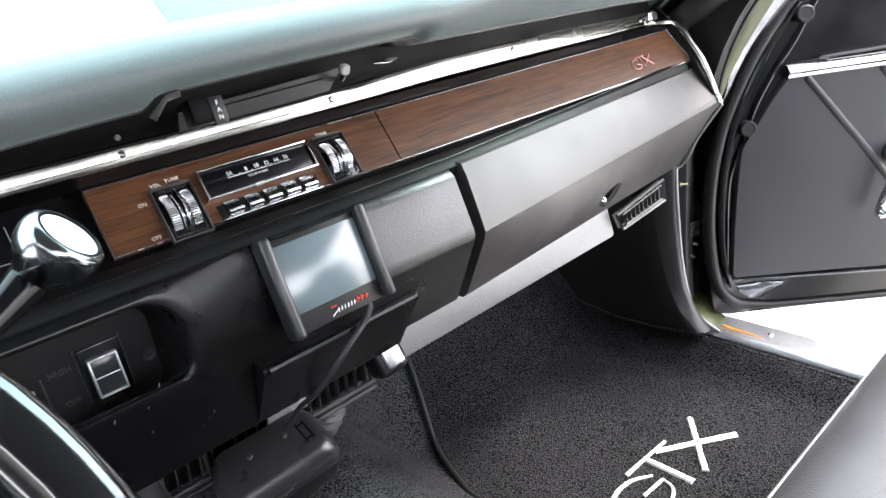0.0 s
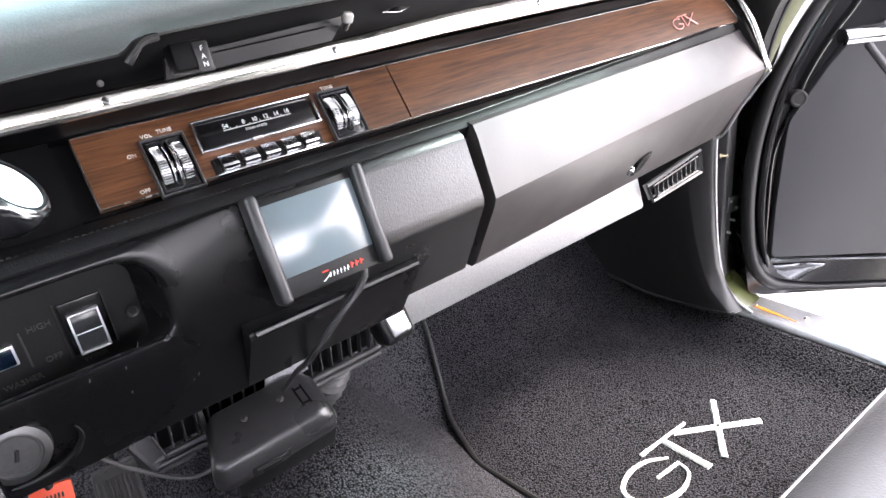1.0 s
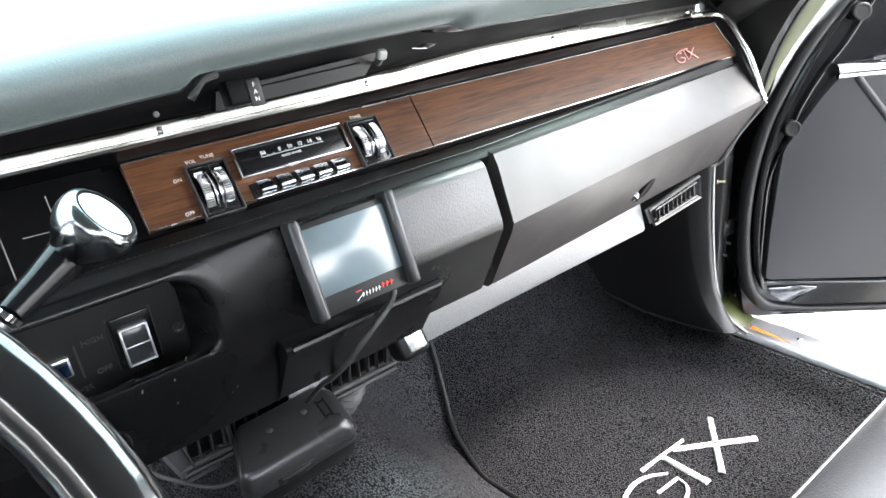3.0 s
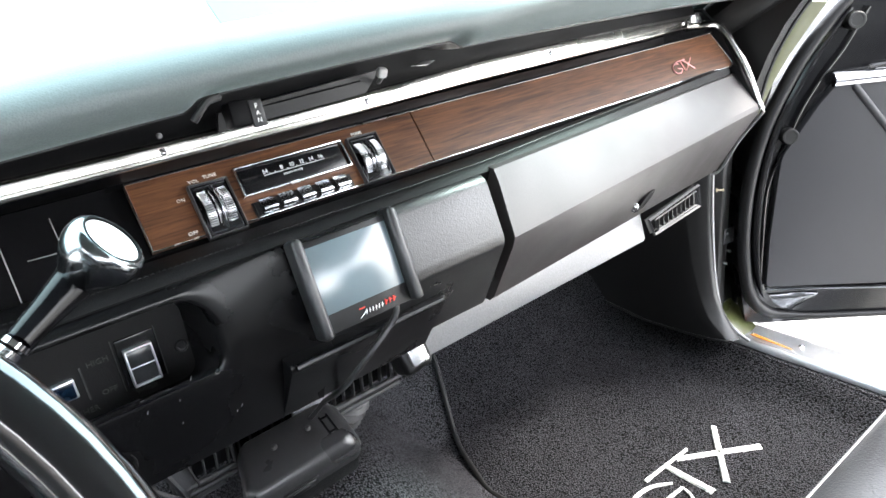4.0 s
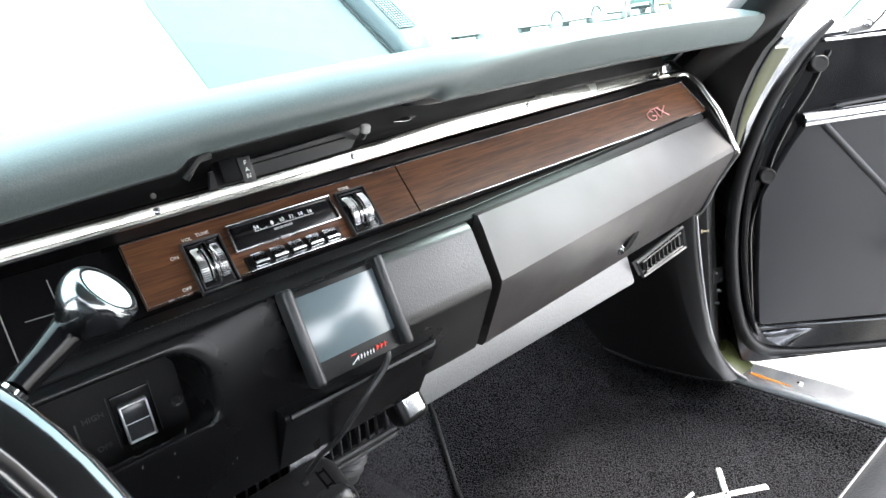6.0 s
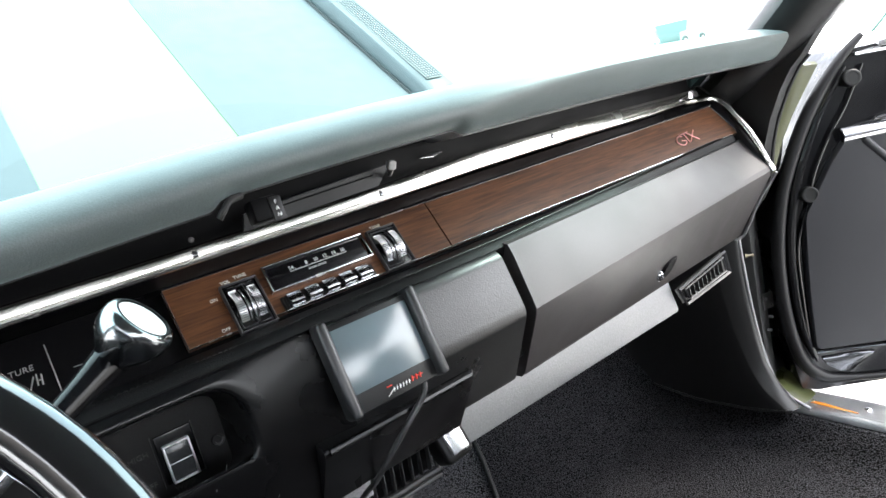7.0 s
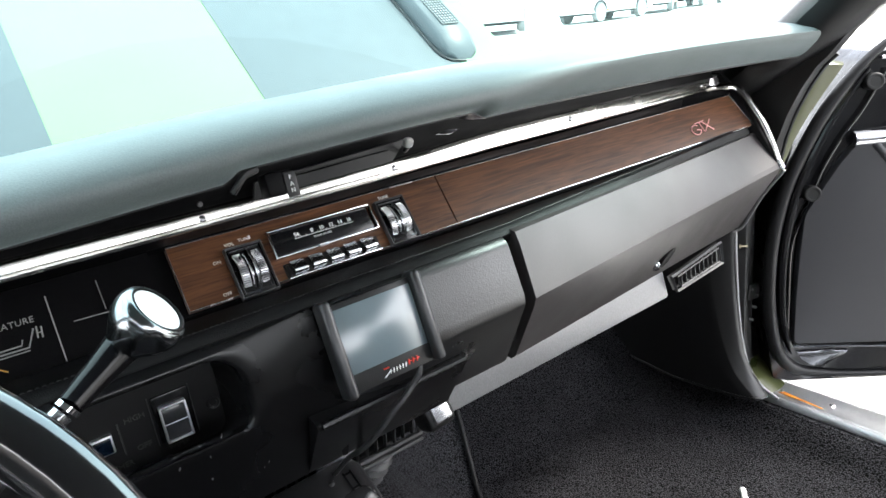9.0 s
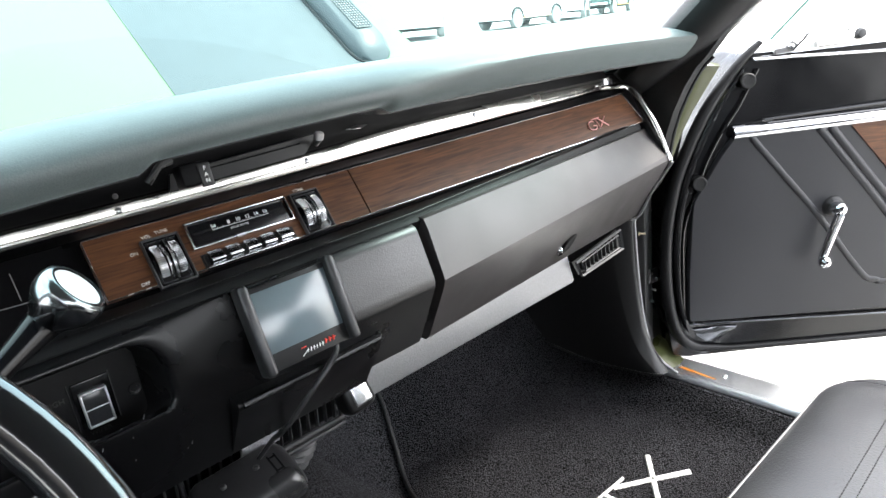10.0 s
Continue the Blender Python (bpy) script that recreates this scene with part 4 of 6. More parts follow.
def build_scoop():
    hood = bpy.data.objects["car_hood"]
    for s in (-1, 1):
        rings = []
        for v, w, h in ((0.085, 0.02, 0.0), (0.10, 0.042, 0.014), (0.14, 0.05, 0.03), (0.4, 0.05, 0.034), (0.9, 0.046, 0.034), (1.0, 0.04, 0.02), (1.04, 0.02, 0.0)):
            c = s * 0.634
            rings.append([hp(c - w, v, 0.0), hp(c - w * 0.92, v, h * 0.7), hp(c - w * 0.7, v, h), hp(c + w * 0.7, v, h), hp(c + w * 0.92, v, h * 0.7), hp(c + w, v, 0.0), hp(c + w, v, -0.01), hp(c - w, v, -0.01)])
        sc = part("scoop", loft(rings), HOOD_BLACK, hood, "raised hood scoop", 40)
        part("scoop_outline", tube([hp(s * 0.578, v, 0.003) for v in (1.0, 0.5, 0.16, 0.12)] + [hp(s * 0.584, 0.10, 0.003), hp(s * 0.597, 0.085, 0.003), hp(s * 0.632, 0.078, 0.003)], 0.003, 6), PLASTIC, sc)
        bm = bmesh.new()
        for k in range(70):
            v = 0.17 + 0.0085 * k
            tube([hp(s * 0.617, v, 0.0355), hp(s * 0.660, v, 0.0355)], 0.0013, 4, bm=bm)
        for k in range(6):
            u = 0.620 + 0.0075 * k
            tube([hp(s * u, 0.165, 0.036), hp(s * u, 0.76, 0.036)], 0.0013, 4, bm=bm)
        g = part("grille", plate([hp(s * 0.617, 0.165, 0.0348)][:1] + [hp(s * 0.660, 0.165, 0.0348), hp(s * 0.660, 0.76, 0.0348), hp(s * 0.617, 0.76, 0.0348)], 0.002), GREY_PRINT, sc)
        tagged(part("grille_mesh", bm, HOOD_BLACK, sc), kind="stuff")


build_scoop()
# wiper resting at the foot of the windshield
wiper = thing("windshield_wiper", (0.55, 0.235, 0.98), "black windshield wiper resting at the foot of the glass", "wiper")
part("blade", tube(curve_points([(0.44, 0.245, 0.990), (0.52, 0.225, 0.994), (0.60, 0.20, 0.993)], 5), 0.0025, 6), RUBBER, wiper)


# ---------- trim beside the dash ----------
def build_side_trim():
    edge = [(0.03, 0.65), (0.004, 0.69), (-0.020, 0.722), (-0.034, 0.745), (-0.042, 0.768), (-0.052, 0.817), (-0.065, 0.856), (-0.085, 0.898), (-0.104, 0.928), (-0.120, 0.944), (-0.158, 0.992)]
    out = edge + [(-0.135, 0.992), (-0.10, 0.975), (0.02, 0.955), (0.25, 0.92), (0.25, 0.64), (0.06, 0.64)]
    structure("trim_cowl_side", loft([[(x, y, z) for y, z in out] for x in (0.778, 0.803)]), VINYL, "black vinyl trim between dashboard end and door opening", "trim", 30)
    structure("trim_opening_seal", tube(curve_points([(0.806, y, z) for y, z in edge[:-1]], 5), 0.0042, 8, up=(1, 0, 0)), SEAL_RUBBER, "black rubber edge of the door opening", "seal")
    # olive painted jamb outside the seal, widening upwards
    rings, fender = [], []
    for y, z in edge[2:9]:
        q = max(0.0, min(1.0, (z - 0.76) / 0.13))
        k, w = 0.001 + 0.015 * q, 0.006 + 0.018 * q
        rings.append([(0.806, y + 0.001, z), (0.806 + w / 2, y - 0.55 * k, z - 0.002), (0.806 + w, y - k, z - 0.004), (0.810 + w, y - k + 0.004, z), (0.822 + w, y + 0.03, z + 0.006), (0.806, y + 0.03, z + 0.006)])
        if z < 0.9:
            fender.append([(0.807 + w, y - k + 0.004, z - 0.002), (0.822 + w, y - k + 0.012, z), (0.885, y + 0.020, z + 0.002), (0.885, y + 0.06, z + 0.002), (0.807 + w, y + 0.06, z)])
    structure("trim_jamb_upper", loft(rings), GREEN_PAINT, "olive green painted door jamb", "door jamb", 50)
    structure("trim_fender_edge", loft(fender), SEAL_RUBBER, "dull black rear edge of the front fender", "fender", 50)
    rings = [[(0.800, y + 0.012, z), (0.83, y, z - 0.002), (0.868, y - 0.003, z - 0.004), (0.874, y + 0.03, z + 0.01), (0.80, y + 0.03, z + 0.01)] for y, z in ((-0.014, 0.364), (-0.022, 0.355), (-0.032, 0.345), (-0.042, 0.336))]
    structure("trim_jamb_lower", loft(rings), GREEN_PAINT, "olive green painted foot of the door jamb", "door jamb", 60)
    peg = thing("door_switch", (0.806, 0.015, 0.62), "small brass courtesy light switch pin in the jamb", "switch")
    part("pin", lathe([(0.0, 0.0105), (0.0026, 0.0102), (0.0026, 0.0080), (0.0019, 0.0076), (0.0019, 0.0), (0.004, 0.0), (0.004, -0.003)], (0.800, 0.014, 0.621), (0.6, -0.8, 0.0), 10), BRASS, peg)


build_side_trim()


# ---------- driver side of the dash ----------
def rring(x0, x1, z0, z1, r, fy, rb=None, k=7, m=8):
    """Rounded rectangle in the xz plane, its depth y given by fy(z), with lower corners of radius rb and points along the straight sides."""
    pts = []
    rb = r if rb is None else rb
    corners = ((x1 - r, z1 - r, 0, r), (x0 + r, z1 - r, 90, r), (x0 + rb, z0 + rb, 180, rb), (x1 - rb, z0 + rb, 270, rb))
    for i, (cx, cz, a0, q) in enumerate(corners):
        for j in range(k):
            a = radians(a0 + 90 * j / (k - 1))
            pts.append((cx + q * math.cos(a), cz + q * math.sin(a)))
        nx, nz, na, nq = corners[(i + 1) % 4]
        e = (nx + nq * math.cos(radians(na)), nz + nq * math.sin(radians(na)))
        b = pts[-1]
        pts += [(lerp(b[0], e[0], q / m), lerp(b[1], e[1], q / m)) for q in range(1, m)]
    return [(x, fy(z), z) for x, z in pts]


FACE_ZY = ((0.684, -0.078), (0.688, -0.085), (0.704, -0.0925), (0.757, -0.1130), (0.770, -0.1170), (0.785, -0.1185), (0.815, -0.1165), (0.842, -0.1115), (0.847, -0.104))


def face_y(z):
    """Depth of the driver side's face by height."""
    for (z0, y0), (z1, y1) in zip(FACE_ZY, FACE_ZY[1:]):
        if z <= z1:
            return lerp(y0, y1, (z - z0) / (z1 - z0))
    return FACE_ZY[-1][1]


PANEL_Y = -0.066


def build_driver_dash():
    rings = [rring(-0.62, -0.040, 0.684, 0.846, 0.002, lambda z: face_y(z) + 0.03),
             rring(-0.62, -0.040, 0.685, 0.846, 0.003, face_y),
             rring(-0.575, -0.105, 0.757, 0.841, 0.034, face_y, 0.024),
             rring(-0.565, -0.1160, 0.7715, 0.838, 0.031, lambda z: face_y(z) - 0.0008, 0.015),
             rring(-0.562, -0.1190, 0.7745, 0.836, 0.029, lambda z: face_y(z) + 0.0002, 0.012),
             rring(-0.561, -0.1205, 0.7750, 0.8355, 0.028, lambda z: face_y(z) + 0.003, 0.0115),
             rring(-0.560, -0.1215, 0.7735, 0.835, 0.027, lambda z: face_y(z) + 0.008, 0.011),
             rring(-0.555, -0.1285, 0.7545, 0.822, 0.014, lambda z: PANEL_Y - 0.006),
             rring(-0.553, -0.1305, 0.7525, 0.820, 0.012, lambda z: PANEL_Y - 0.001)]
    part("pocket_surround", loft(rings, caps=False), PANEL_VINYL, dash, "black moulded surround of the switch recess", 60)
    py = PANEL_Y
    panel = part("switch_panel", plate([(-0.57, py, 0.735), (-0.115, py, 0.735), (-0.115, py, 0.835), (-0.57, py, 0.835)], 0.01), PLASTIC, dash, "black switch panel")
    # wiper rocker in a dark well: chrome rim, two smoked faces and a bright ridge
    c = Vector((-0.1668, py, 0.7803))
    well = part("rocker_switch", box(c + Vector((0.0005, -0.0006, 0.0035)), (0.028, 0.003, 0.040), 0.001), GLOSS, dash, "chrome framed rocker wiper switch")
    m = pose(0, 0, 0, -4).to_3x3()
    rc = c + Vector((0, -0.004, 0.0))
    for dx, dz, w, h in ((0, 0.0144, 0.0200, 0.0014), (0, -0.0144, 0.0200, 0.0014), (-0.0093, 0, 0.0014, 0.0302), (0.0093, 0, 0.0014, 0.0302)):
        part("rocker_rim", box(rc + m @ Vector((dx, -0.001, dz)), (w, 0.006, h), 0.0005, m), STEEL, well)
    for dz, tilt in ((0.0069, -10), (-0.0069, 6)):
        part("rocker_face", box(rc + m @ Vector((0, 0.0, dz)), (0.0175, 0.004, 0.0140), 0.0006, pose(0, 0, 0, tilt).to_3x3()), SMOKED, well)
    part("rocker_ridge", box(rc + Vector((0, -0.0022, 0.0)), (0.0175, 0.0014, 0.0010), 0.0004), STEEL, well)
    for x, z0, z1 in ((-0.1820, 0.7625, 0.8045), (-0.1515, 0.7625, 0.8045)):
        part("well_edge", box((x, py - 0.0006, (z0 + z1) / 2), (0.0008, 0.0016, z1 - z0)), BOX_GREY, well)
    c2 = Vector((-0.2185, py, 0.7815))
    s2 = part("small_switch", box(c2, (0.0150, 0.007, 0.0150), 0.0012), STEEL, dash, "small chrome framed switch")
    part("lens", box(c2 + Vector((0, -0.004, 0)), (0.0120, 0.002, 0.0120), 0.0006), BLUE_LENS, s2)
    part("switch_edge", box((-0.2055, py - 0.0008, 0.781), (0.0012, 0.002, 0.026)), PLASTIC_GREY, dash)
    part("panel_screw", lathe([(0.0, -0.001), (0.0024, -0.001), (0.003, 0.0012), (0.0045, 0.0014), (0.0055, 0.0)], (-0.1365, py, 0.780), (0, -1, 0.1), 16), PLASTIC, dash)
    e, f = (1, 0, 0), (0, 0, 1)
    writing("HIGH", 0.0062, (-0.2010, py - 0.0004, 0.7915), e, f, FAINT_PRINT, panel)
    writing("OFF", 0.0062, (-0.1975, py - 0.0004, 0.7665), e, f, FAINT_PRINT, panel)
    writing("WIPER", 0.0056, (-0.1765, py - 0.0004, 0.7560), e, f, FAINT_PRINT, panel)
    writing("WASHER", 0.0060, (-0.2260, py - 0.0004, 0.7575), e, f, FAINT_PRINT, panel)
    # ignition lock in a scalloped hollow of the lower face
    n = Vector((0.02, -0.95, 0.05)).normalized()
    ic = Vector((-0.2315, -0.1085, 0.7365))
    ig = part("ignition_lock", lathe([(0.0, 0.004), (0.0125, 0.004), (0.013, 0.0032), (0.0145, 0.0032), (0.015, 0.005), (0.0195, 0.004), (0.0205, 0.0), (0.021, -0.03)], ic, n, 32), STEEL_DULL, dash, "brushed steel ignition lock")
    part("key_slot", box(ic + n * 0.0045, (0.0026, 0.0015, 0.008), 0.0004, pose(0, 0, 0, 0, 18, 0).to_3x3()), PLASTIC, ig)
    pts = [Vector((ic.x + 0.036 * math.cos(a), face_y(ic.z - 0.010 + 0.026 * math.sin(a)) - 0.0002, ic.z - 0.010 + 0.026 * math.sin(a))) for a in [radians(-110 + 8 * k) for k in range(17)]]
    part("lock_surround", tube(pts, [0.0006 + 0.0020 * math.sin(math.pi * k / 16) for k in range(17)], 8), VINYL, dash)


build_driver_dash()


def build_gauges():
    g = part("instrument_face", plate([on_face(-0.62, -0.006, 0.0015), on_face(-0.1435, -0.006, 0.0015), on_face(-0.1435, 0.062, 0.0015), on_face(-0.62, 0.062, 0.0015)], 0.004), BEZEL_BLACK, dash, "black instrument face")
    r, u = Vector((1, 0, 0)), FACE_UP
    writing("TEMPERATURE", 0.0066, on_face(-0.2775, 0.0315, 0.002), r, (u + Vector((0.08, 0, 0))), GREY_PRINT, g, spacing=1.05)

    def line(pts, w, mat=GREY_PRINT):
        part("mark", tube([on_face(x, h, 0.0022) for x, h in pts], w, 4), mat, g)
    line([(-0.275, 0.0215), (-0.268, 0.014), (-0.2405, 0.0135), (-0.2345, 0.0265)], 0.0007)
    line([(-0.2665, 0.0185), (-0.264, 0.0165), (-0.2445, 0.0165), (-0.243, 0.0205)], 0.0006)
    line([(-0.2665, 0.0115), (-0.2405, 0.0112)], 0.0005)
    line([(-0.2335, 0.0185), (-0.2325, 0.0275)], 0.0006)
    line([(-0.2305, 0.0180), (-0.2295, 0.0265)], 0.0006)
    line([(-0.2334, 0.0225), (-0.2302, 0.0222)], 0.0005)
    line([(-0.276, 0.015), (-0.257, 0.001)], 0.0006, GOLD_PRINT)
    line([(-0.2210, 0.048), (-0.2215, -0.005)], 0.0005)
    line([(-0.1855, 0.049), (-0.1855, 0.0245)], 0.0004)
    line([(-0.2086, 0.0225), (-0.1650, 0.0210)], 0.0004)
    line([(-0.310, 0.048), (-0.3105, -0.005)], 0.0005)


build_gauges()


# ---------- radio ----------


def build_radio():
    radio = thing("car_radio", on_face(0.006, 0.025), "chrome and black thumbwheel car radio set in the walnut panel", "radio")
    r, u = Vector((1, 0, 0)), FACE_UP
    m3 = Matrix((r, -FACE_N, u)).transposed()

    def fbox(x, h, out, w, d, t, bev=0.0008):
        """A box on the face: centre x, h, its front at out, width, depth, height."""
        return box(on_face(x, h, out - d / 2), (w, d, t), bev, m3)

    def border(x0, x1, h0, h1, out, w, name, mat, parent, d=0.006):
        for cx, ch, ww, tt in (((x0 + x1) / 2, h1 - w / 2, x1 - x0, w), ((x0 + x1) / 2, h0 + w / 2, x1 - x0, w), (x0 + w / 2, (h0 + h1) / 2, w, h1 - h0), (x1 - w / 2, (h0 + h1) / 2, w, h1 - h0)):
            part(name, fbox(cx, ch, out, ww, d, tt), mat, parent)

    dial = part("dial", fbox(0.006, 0.033, 0.008, 0.100, 0.008, 0.022), GLOSS, radio, "black dial with white scale")
    border(-0.0475, 0.0595, 0.0195, 0.0465, 0.0105, 0.0017, "dial_frame", CHROME_SOFT, radio, 0.010)
    o = 0.0082
    for txt, x in (("54", -0.0235), ("8", -0.0068), ("10", 0.0018), ("12", 0.0118), ("14", 0.0212), ("16", 0.0308)):
        writing(txt, 0.0055, on_face(x, 0.0350, o), r, u, WHITE, dial, "scale_number", spacing=0.85)
    part("scale_line", tube([on_face(-0.0235, 0.0335, o), on_face(0.0365, 0.0335, o)], 0.0003, 4), WHITE, dial)
    for x in (-0.0175, -0.0120, -0.0005, 0.0085, 0.0180, 0.0275):
        part("tick", tube([on_face(x, 0.0335, o), on_face(x, 0.0352, o)], 0.0003, 4), WHITE, dial)
    writing("SOLID STATE", 0.0028, on_face(-0.0062, 0.0292, o), r, u, WHITE, dial, spacing=1.15)
    # push buttons
    for k in range(5):
        x = -0.0305 + 0.0182 * k
        prof = [(-0.0045, 0.000), (0.0085, 0.000), (0.0122, 0.0016), (0.0127, 0.0034), (0.0105, 0.0048), (0.0100, 0.0062), (0.0070, 0.0128), (0.006, 0.0137), (-0.0045, 0.0137)]
        bm = loft([[on_face(xx, h + 0.0015, out) for out, h in prof] for xx in (x - 0.0064, x + 0.0064)])
        part("push_button", bm, BUTTON_CHROME, radio)
        part("button_gap", fbox(x - 0.0091, 0.0065, 0.006, 0.003, 0.006, 0.012), PLASTIC, radio)
    part("button_rail", fbox(0.006, -0.0002, 0.0075, 0.096, 0.006, 0.0014, 0.0004), CHROME_SOFT, radio)
    part("button_tray", fbox(0.006, 0.007, 0.0042, 0.098, 0.002, 0.015), PLASTIC, radio)
    # thumbwheels
    for x0, x1, h0, h1 in ((-0.0875, -0.0535, -0.0055, 0.0425), (0.0655, 0.0995, -0.0015, 0.0465)):
        b = part("wheel_bezel", fbox((x0 + x1) / 2, (h0 + h1) / 2, 0.0065, x1 - x0 - 0.002, 0.006, h1 - h0 - 0.002), GLOSS, radio, "black thumbwheel bezel")
        border(x0, x1, h0, h1, 0.0095, 0.0016, "bezel_edge", PLASTIC_GREY, b, 0.008)
        border(x0 + 0.0035, x1 - 0.0035, h0 + 0.004, h1 - 0.0035, 0.0085, 0.0010, "bezel_rim", GLOSS_GREY, b, 0.003)
        for cx in ((x0 + x1) / 2 - 0.0083, (x0 + x1) / 2 + 0.0083):
            bm = bmesh.new()
            c = on_face(cx, (h0 + h1) / 2 + 0.001, -0.006)
            n, rr = 60, 0.0208
            wheel = part("thumbwheel", lathe([(0.0, -0.0036), (rr * 0.90, -0.0036), (rr * 0.93, -0.003), (rr * 0.93, 0.003), (rr * 0.90, 0.0036), (0.0, 0.0036)], c, (1, 0, 0), 48), GLOSS_GREY, radio, "ribbed chrome thumbwheel", 30)
            for k in range(n):
                w = 2 * math.pi * k / n
                tooth = []
                for dx, q in ((-0.0036, 0.90), (-0.0031, 0.995), (0.0031, 0.995), (0.0036, 0.90)):
                    tooth.append([c + r * dx + (FACE_N * math.cos(w + e) + u * math.sin(w + e)) * rr * p for e, p in ((-0.049, 0.9), (-0.016, q), (0.016, q), (0.049, 0.9))])
                loft(tooth, bm=bm)
            part("ribs", bm, WHEEL_CHROME, wheel, "bright ribs", 20)
        for dx, q in ((-0.0022, 0.94), (0.0014, 1.06)):
            part("divider", lathe([(0.0165, -0.0014), (0.0218 * q, -0.0011), (0.0226 * q, -0.0005), (0.0226 * q, 0.0005), (0.0218 * q, 0.0011), (0.0165, 0.0014)], on_face((x0 + x1) / 2 + dx, (h0 + h1) / 2 + 0.001, -0.006), (1, 0, 0), 40), CHROME, radio)
    for txt, x, h in (("VOL", -0.0838, 0.0452), ("TUNE", -0.0712, 0.0466), ("ON", -0.0985, 0.0325), ("OFF", -0.1005, 0.0035), ("TONE", 0.0745, 0.0488)):
        writing(txt, 0.0044, on_face(x, h, 0.0037), r, u, WHITE, radio, spacing=1.05)


build_radio()


# ---------- fan control under the pad lip ----------
def build_fan():
    fan = thing("fan_control", (0.0, -0.09, 0.945), "black fan slider control recessed under the dash pad", "fan control")
    part("face_panel", plate([(-0.066, -0.062, 0.9305), (0.066, -0.062, 0.9345), (0.083, -0.062, 0.9515), (-0.063, -0.062, 0.9440)], 0.004), KICK, fan, "smooth black slider panel")
    part("slider_slot", tube([(-0.03, -0.0625, 0.9425), (0.062, -0.0625, 0.9455)], 0.0007, 6), BEZEL_BLACK, fan)
    k = part("slider_knob", box((-0.0590, -0.098, 0.9460), (0.022, 0.018, 0.0180), 0.002, pose(0, 0, 0, -12).to_3x3()), BEZEL_BLACK, fan, "black slider knob")
    part("knob_face", box((-0.0515, -0.1075, 0.9455), (0.0100, 0.002, 0.0190), 0.0008, pose(0, 0, 0, -12).to_3x3()), PLASTIC, k)
    for i, c in enumerate("FAN"):
        writing(c, 0.0046, (-0.0515, -0.1077 - 0.0010 * i, 0.9492 - 0.0048 * i), (1, 0, 0), (0, 0.21, 0.98), WHITE, k, align="CENTER")
    tip = part("lever_tip", box((0.0735, -0.080, 0.9510), (0.0085, 0.007, 0.0085), 0.0022, pose(0, 0, 0, 20, 8, 0).to_3x3(), seg=3), PLASTIC_LIGHT, fan, "light grey lever tip")
    part("lever_stem", tube([(0.074, -0.079, 0.948), (0.078, -0.066, 0.942)], 0.0022, 8), PLASTIC, tip)
    # chrome plate added for the glint of light coming through behind the lip
    part("glint_plate", plate([(0.138, -0.0585, 0.9462), (0.149, -0.0585, 0.9490), (0.136, -0.0560, 0.9508), (0.122, -0.0560, 0.9482)], 0.001), CHROME_SOFT, fan, "bright plate in place of light through a hole")
    part("lip_curl", tube(curve_points([(-0.0985, -0.117, 0.9505), (-0.094, -0.118, 0.9555), (-0.087, -0.116, 0.961), (-0.077, -0.112, 0.962)], 4), 0.0026, 8), KICK, fan)
    part("clip_screw", lathe([(0.0, 0.0010), (0.0016, 0.0009), (0.0024, 0.0)], (-0.105, -0.050, 0.9355), (0, -1, 0.2), 12), STEEL_DARK, fan)


build_fan()


# ---------- touchscreen ----------
SC, SR = Vector((-0.0092, -0.1275, 0.8165)), Vector((1, 0.0, 0))
SU = Vector((0, 0.0175, 0.0505)).normalized()
SN = SR.cross(SU)


def sp(a, b, out=0.0):
    return SC + SR * a + SU * b + SN * out


def build_screen():
    scr = thing("touchscreen_display", sp(0, -0.03, -0.01), "small black touchscreen display with grey glass on the dash pad", "display")
    m3 = Matrix((SR, -SN, SU)).transposed()
    body = part("housing", box(sp(0.0, -0.0055, -0.0045), (0.088, 0.014, 0.075), 0.002, m3), PLASTIC, scr)
    part("glass", box(sp(0, 0, 0.0028), (0.0736, 0.0012, 0.0536), 0.0003, m3), LCD, scr, "glossy grey glass reflecting the sky")
    for s in (-1, 1):
        part("side_bar", box(sp(s * 0.0425, -0.004, 0.001), (0.0092, 0.02, 0.080), 0.0035, m3, seg=3), BOX_GREY, scr)
    # maker's mark as plain strokes
    def bar(a, b, c, d, w, mat):
        part("mark", tube([sp(a, b, 0.0029), sp(c, d, 0.0029)], w, 5), mat, body)
    bar(-0.0095, -0.0322, -0.0045, -0.0322, 0.0006, RED)
    bar(-0.0105, -0.0392, -0.0035, -0.0352, 0.0004, WHITE)
    for k in range(6):
        a = -0.0045 + 0.0030 * k
        bar(a, -0.0378, a + 0.0010, -0.0342, 0.0004, WHITE)
        bar(a, -0.0360, a + 0.0016, -0.0358, 0.00035, WHITE)
    for k in range(3):
        a = 0.0140 + 0.0040 * k
        bar(a, -0.0372, a + 0.0009, -0.0330, 0.0008, RED)
        bar(a, -0.0350, a + 0.0028, -0.0347, 0.0006, RED)


build_screen()


# ---------- below the dash ----------
def build_scuffs():
    """Small pale nicks in the black moulding below the switches."""
    for x, y, z, l in ((-0.114, -0.099, 0.727, 0.004), (-0.158, -0.116, 0.765, 0.0016), (-0.159, -0.105, 0.740, 0.0016), (-0.180, -0.116, 0.766, 0.003), (-0.118, -0.098, 0.724, 0.0018), (-0.147, -0.1125, 0.774, 0.005)):
        part("scuff", tube([(x, y - 0.0006, z), (x + 0.3 * l, y - 0.0006 - 0.2 * l, z + 0.9 * l)], 0.00028, 5), STEEL_PALE, dash, "pale nick in the moulding")


build_scuffs()


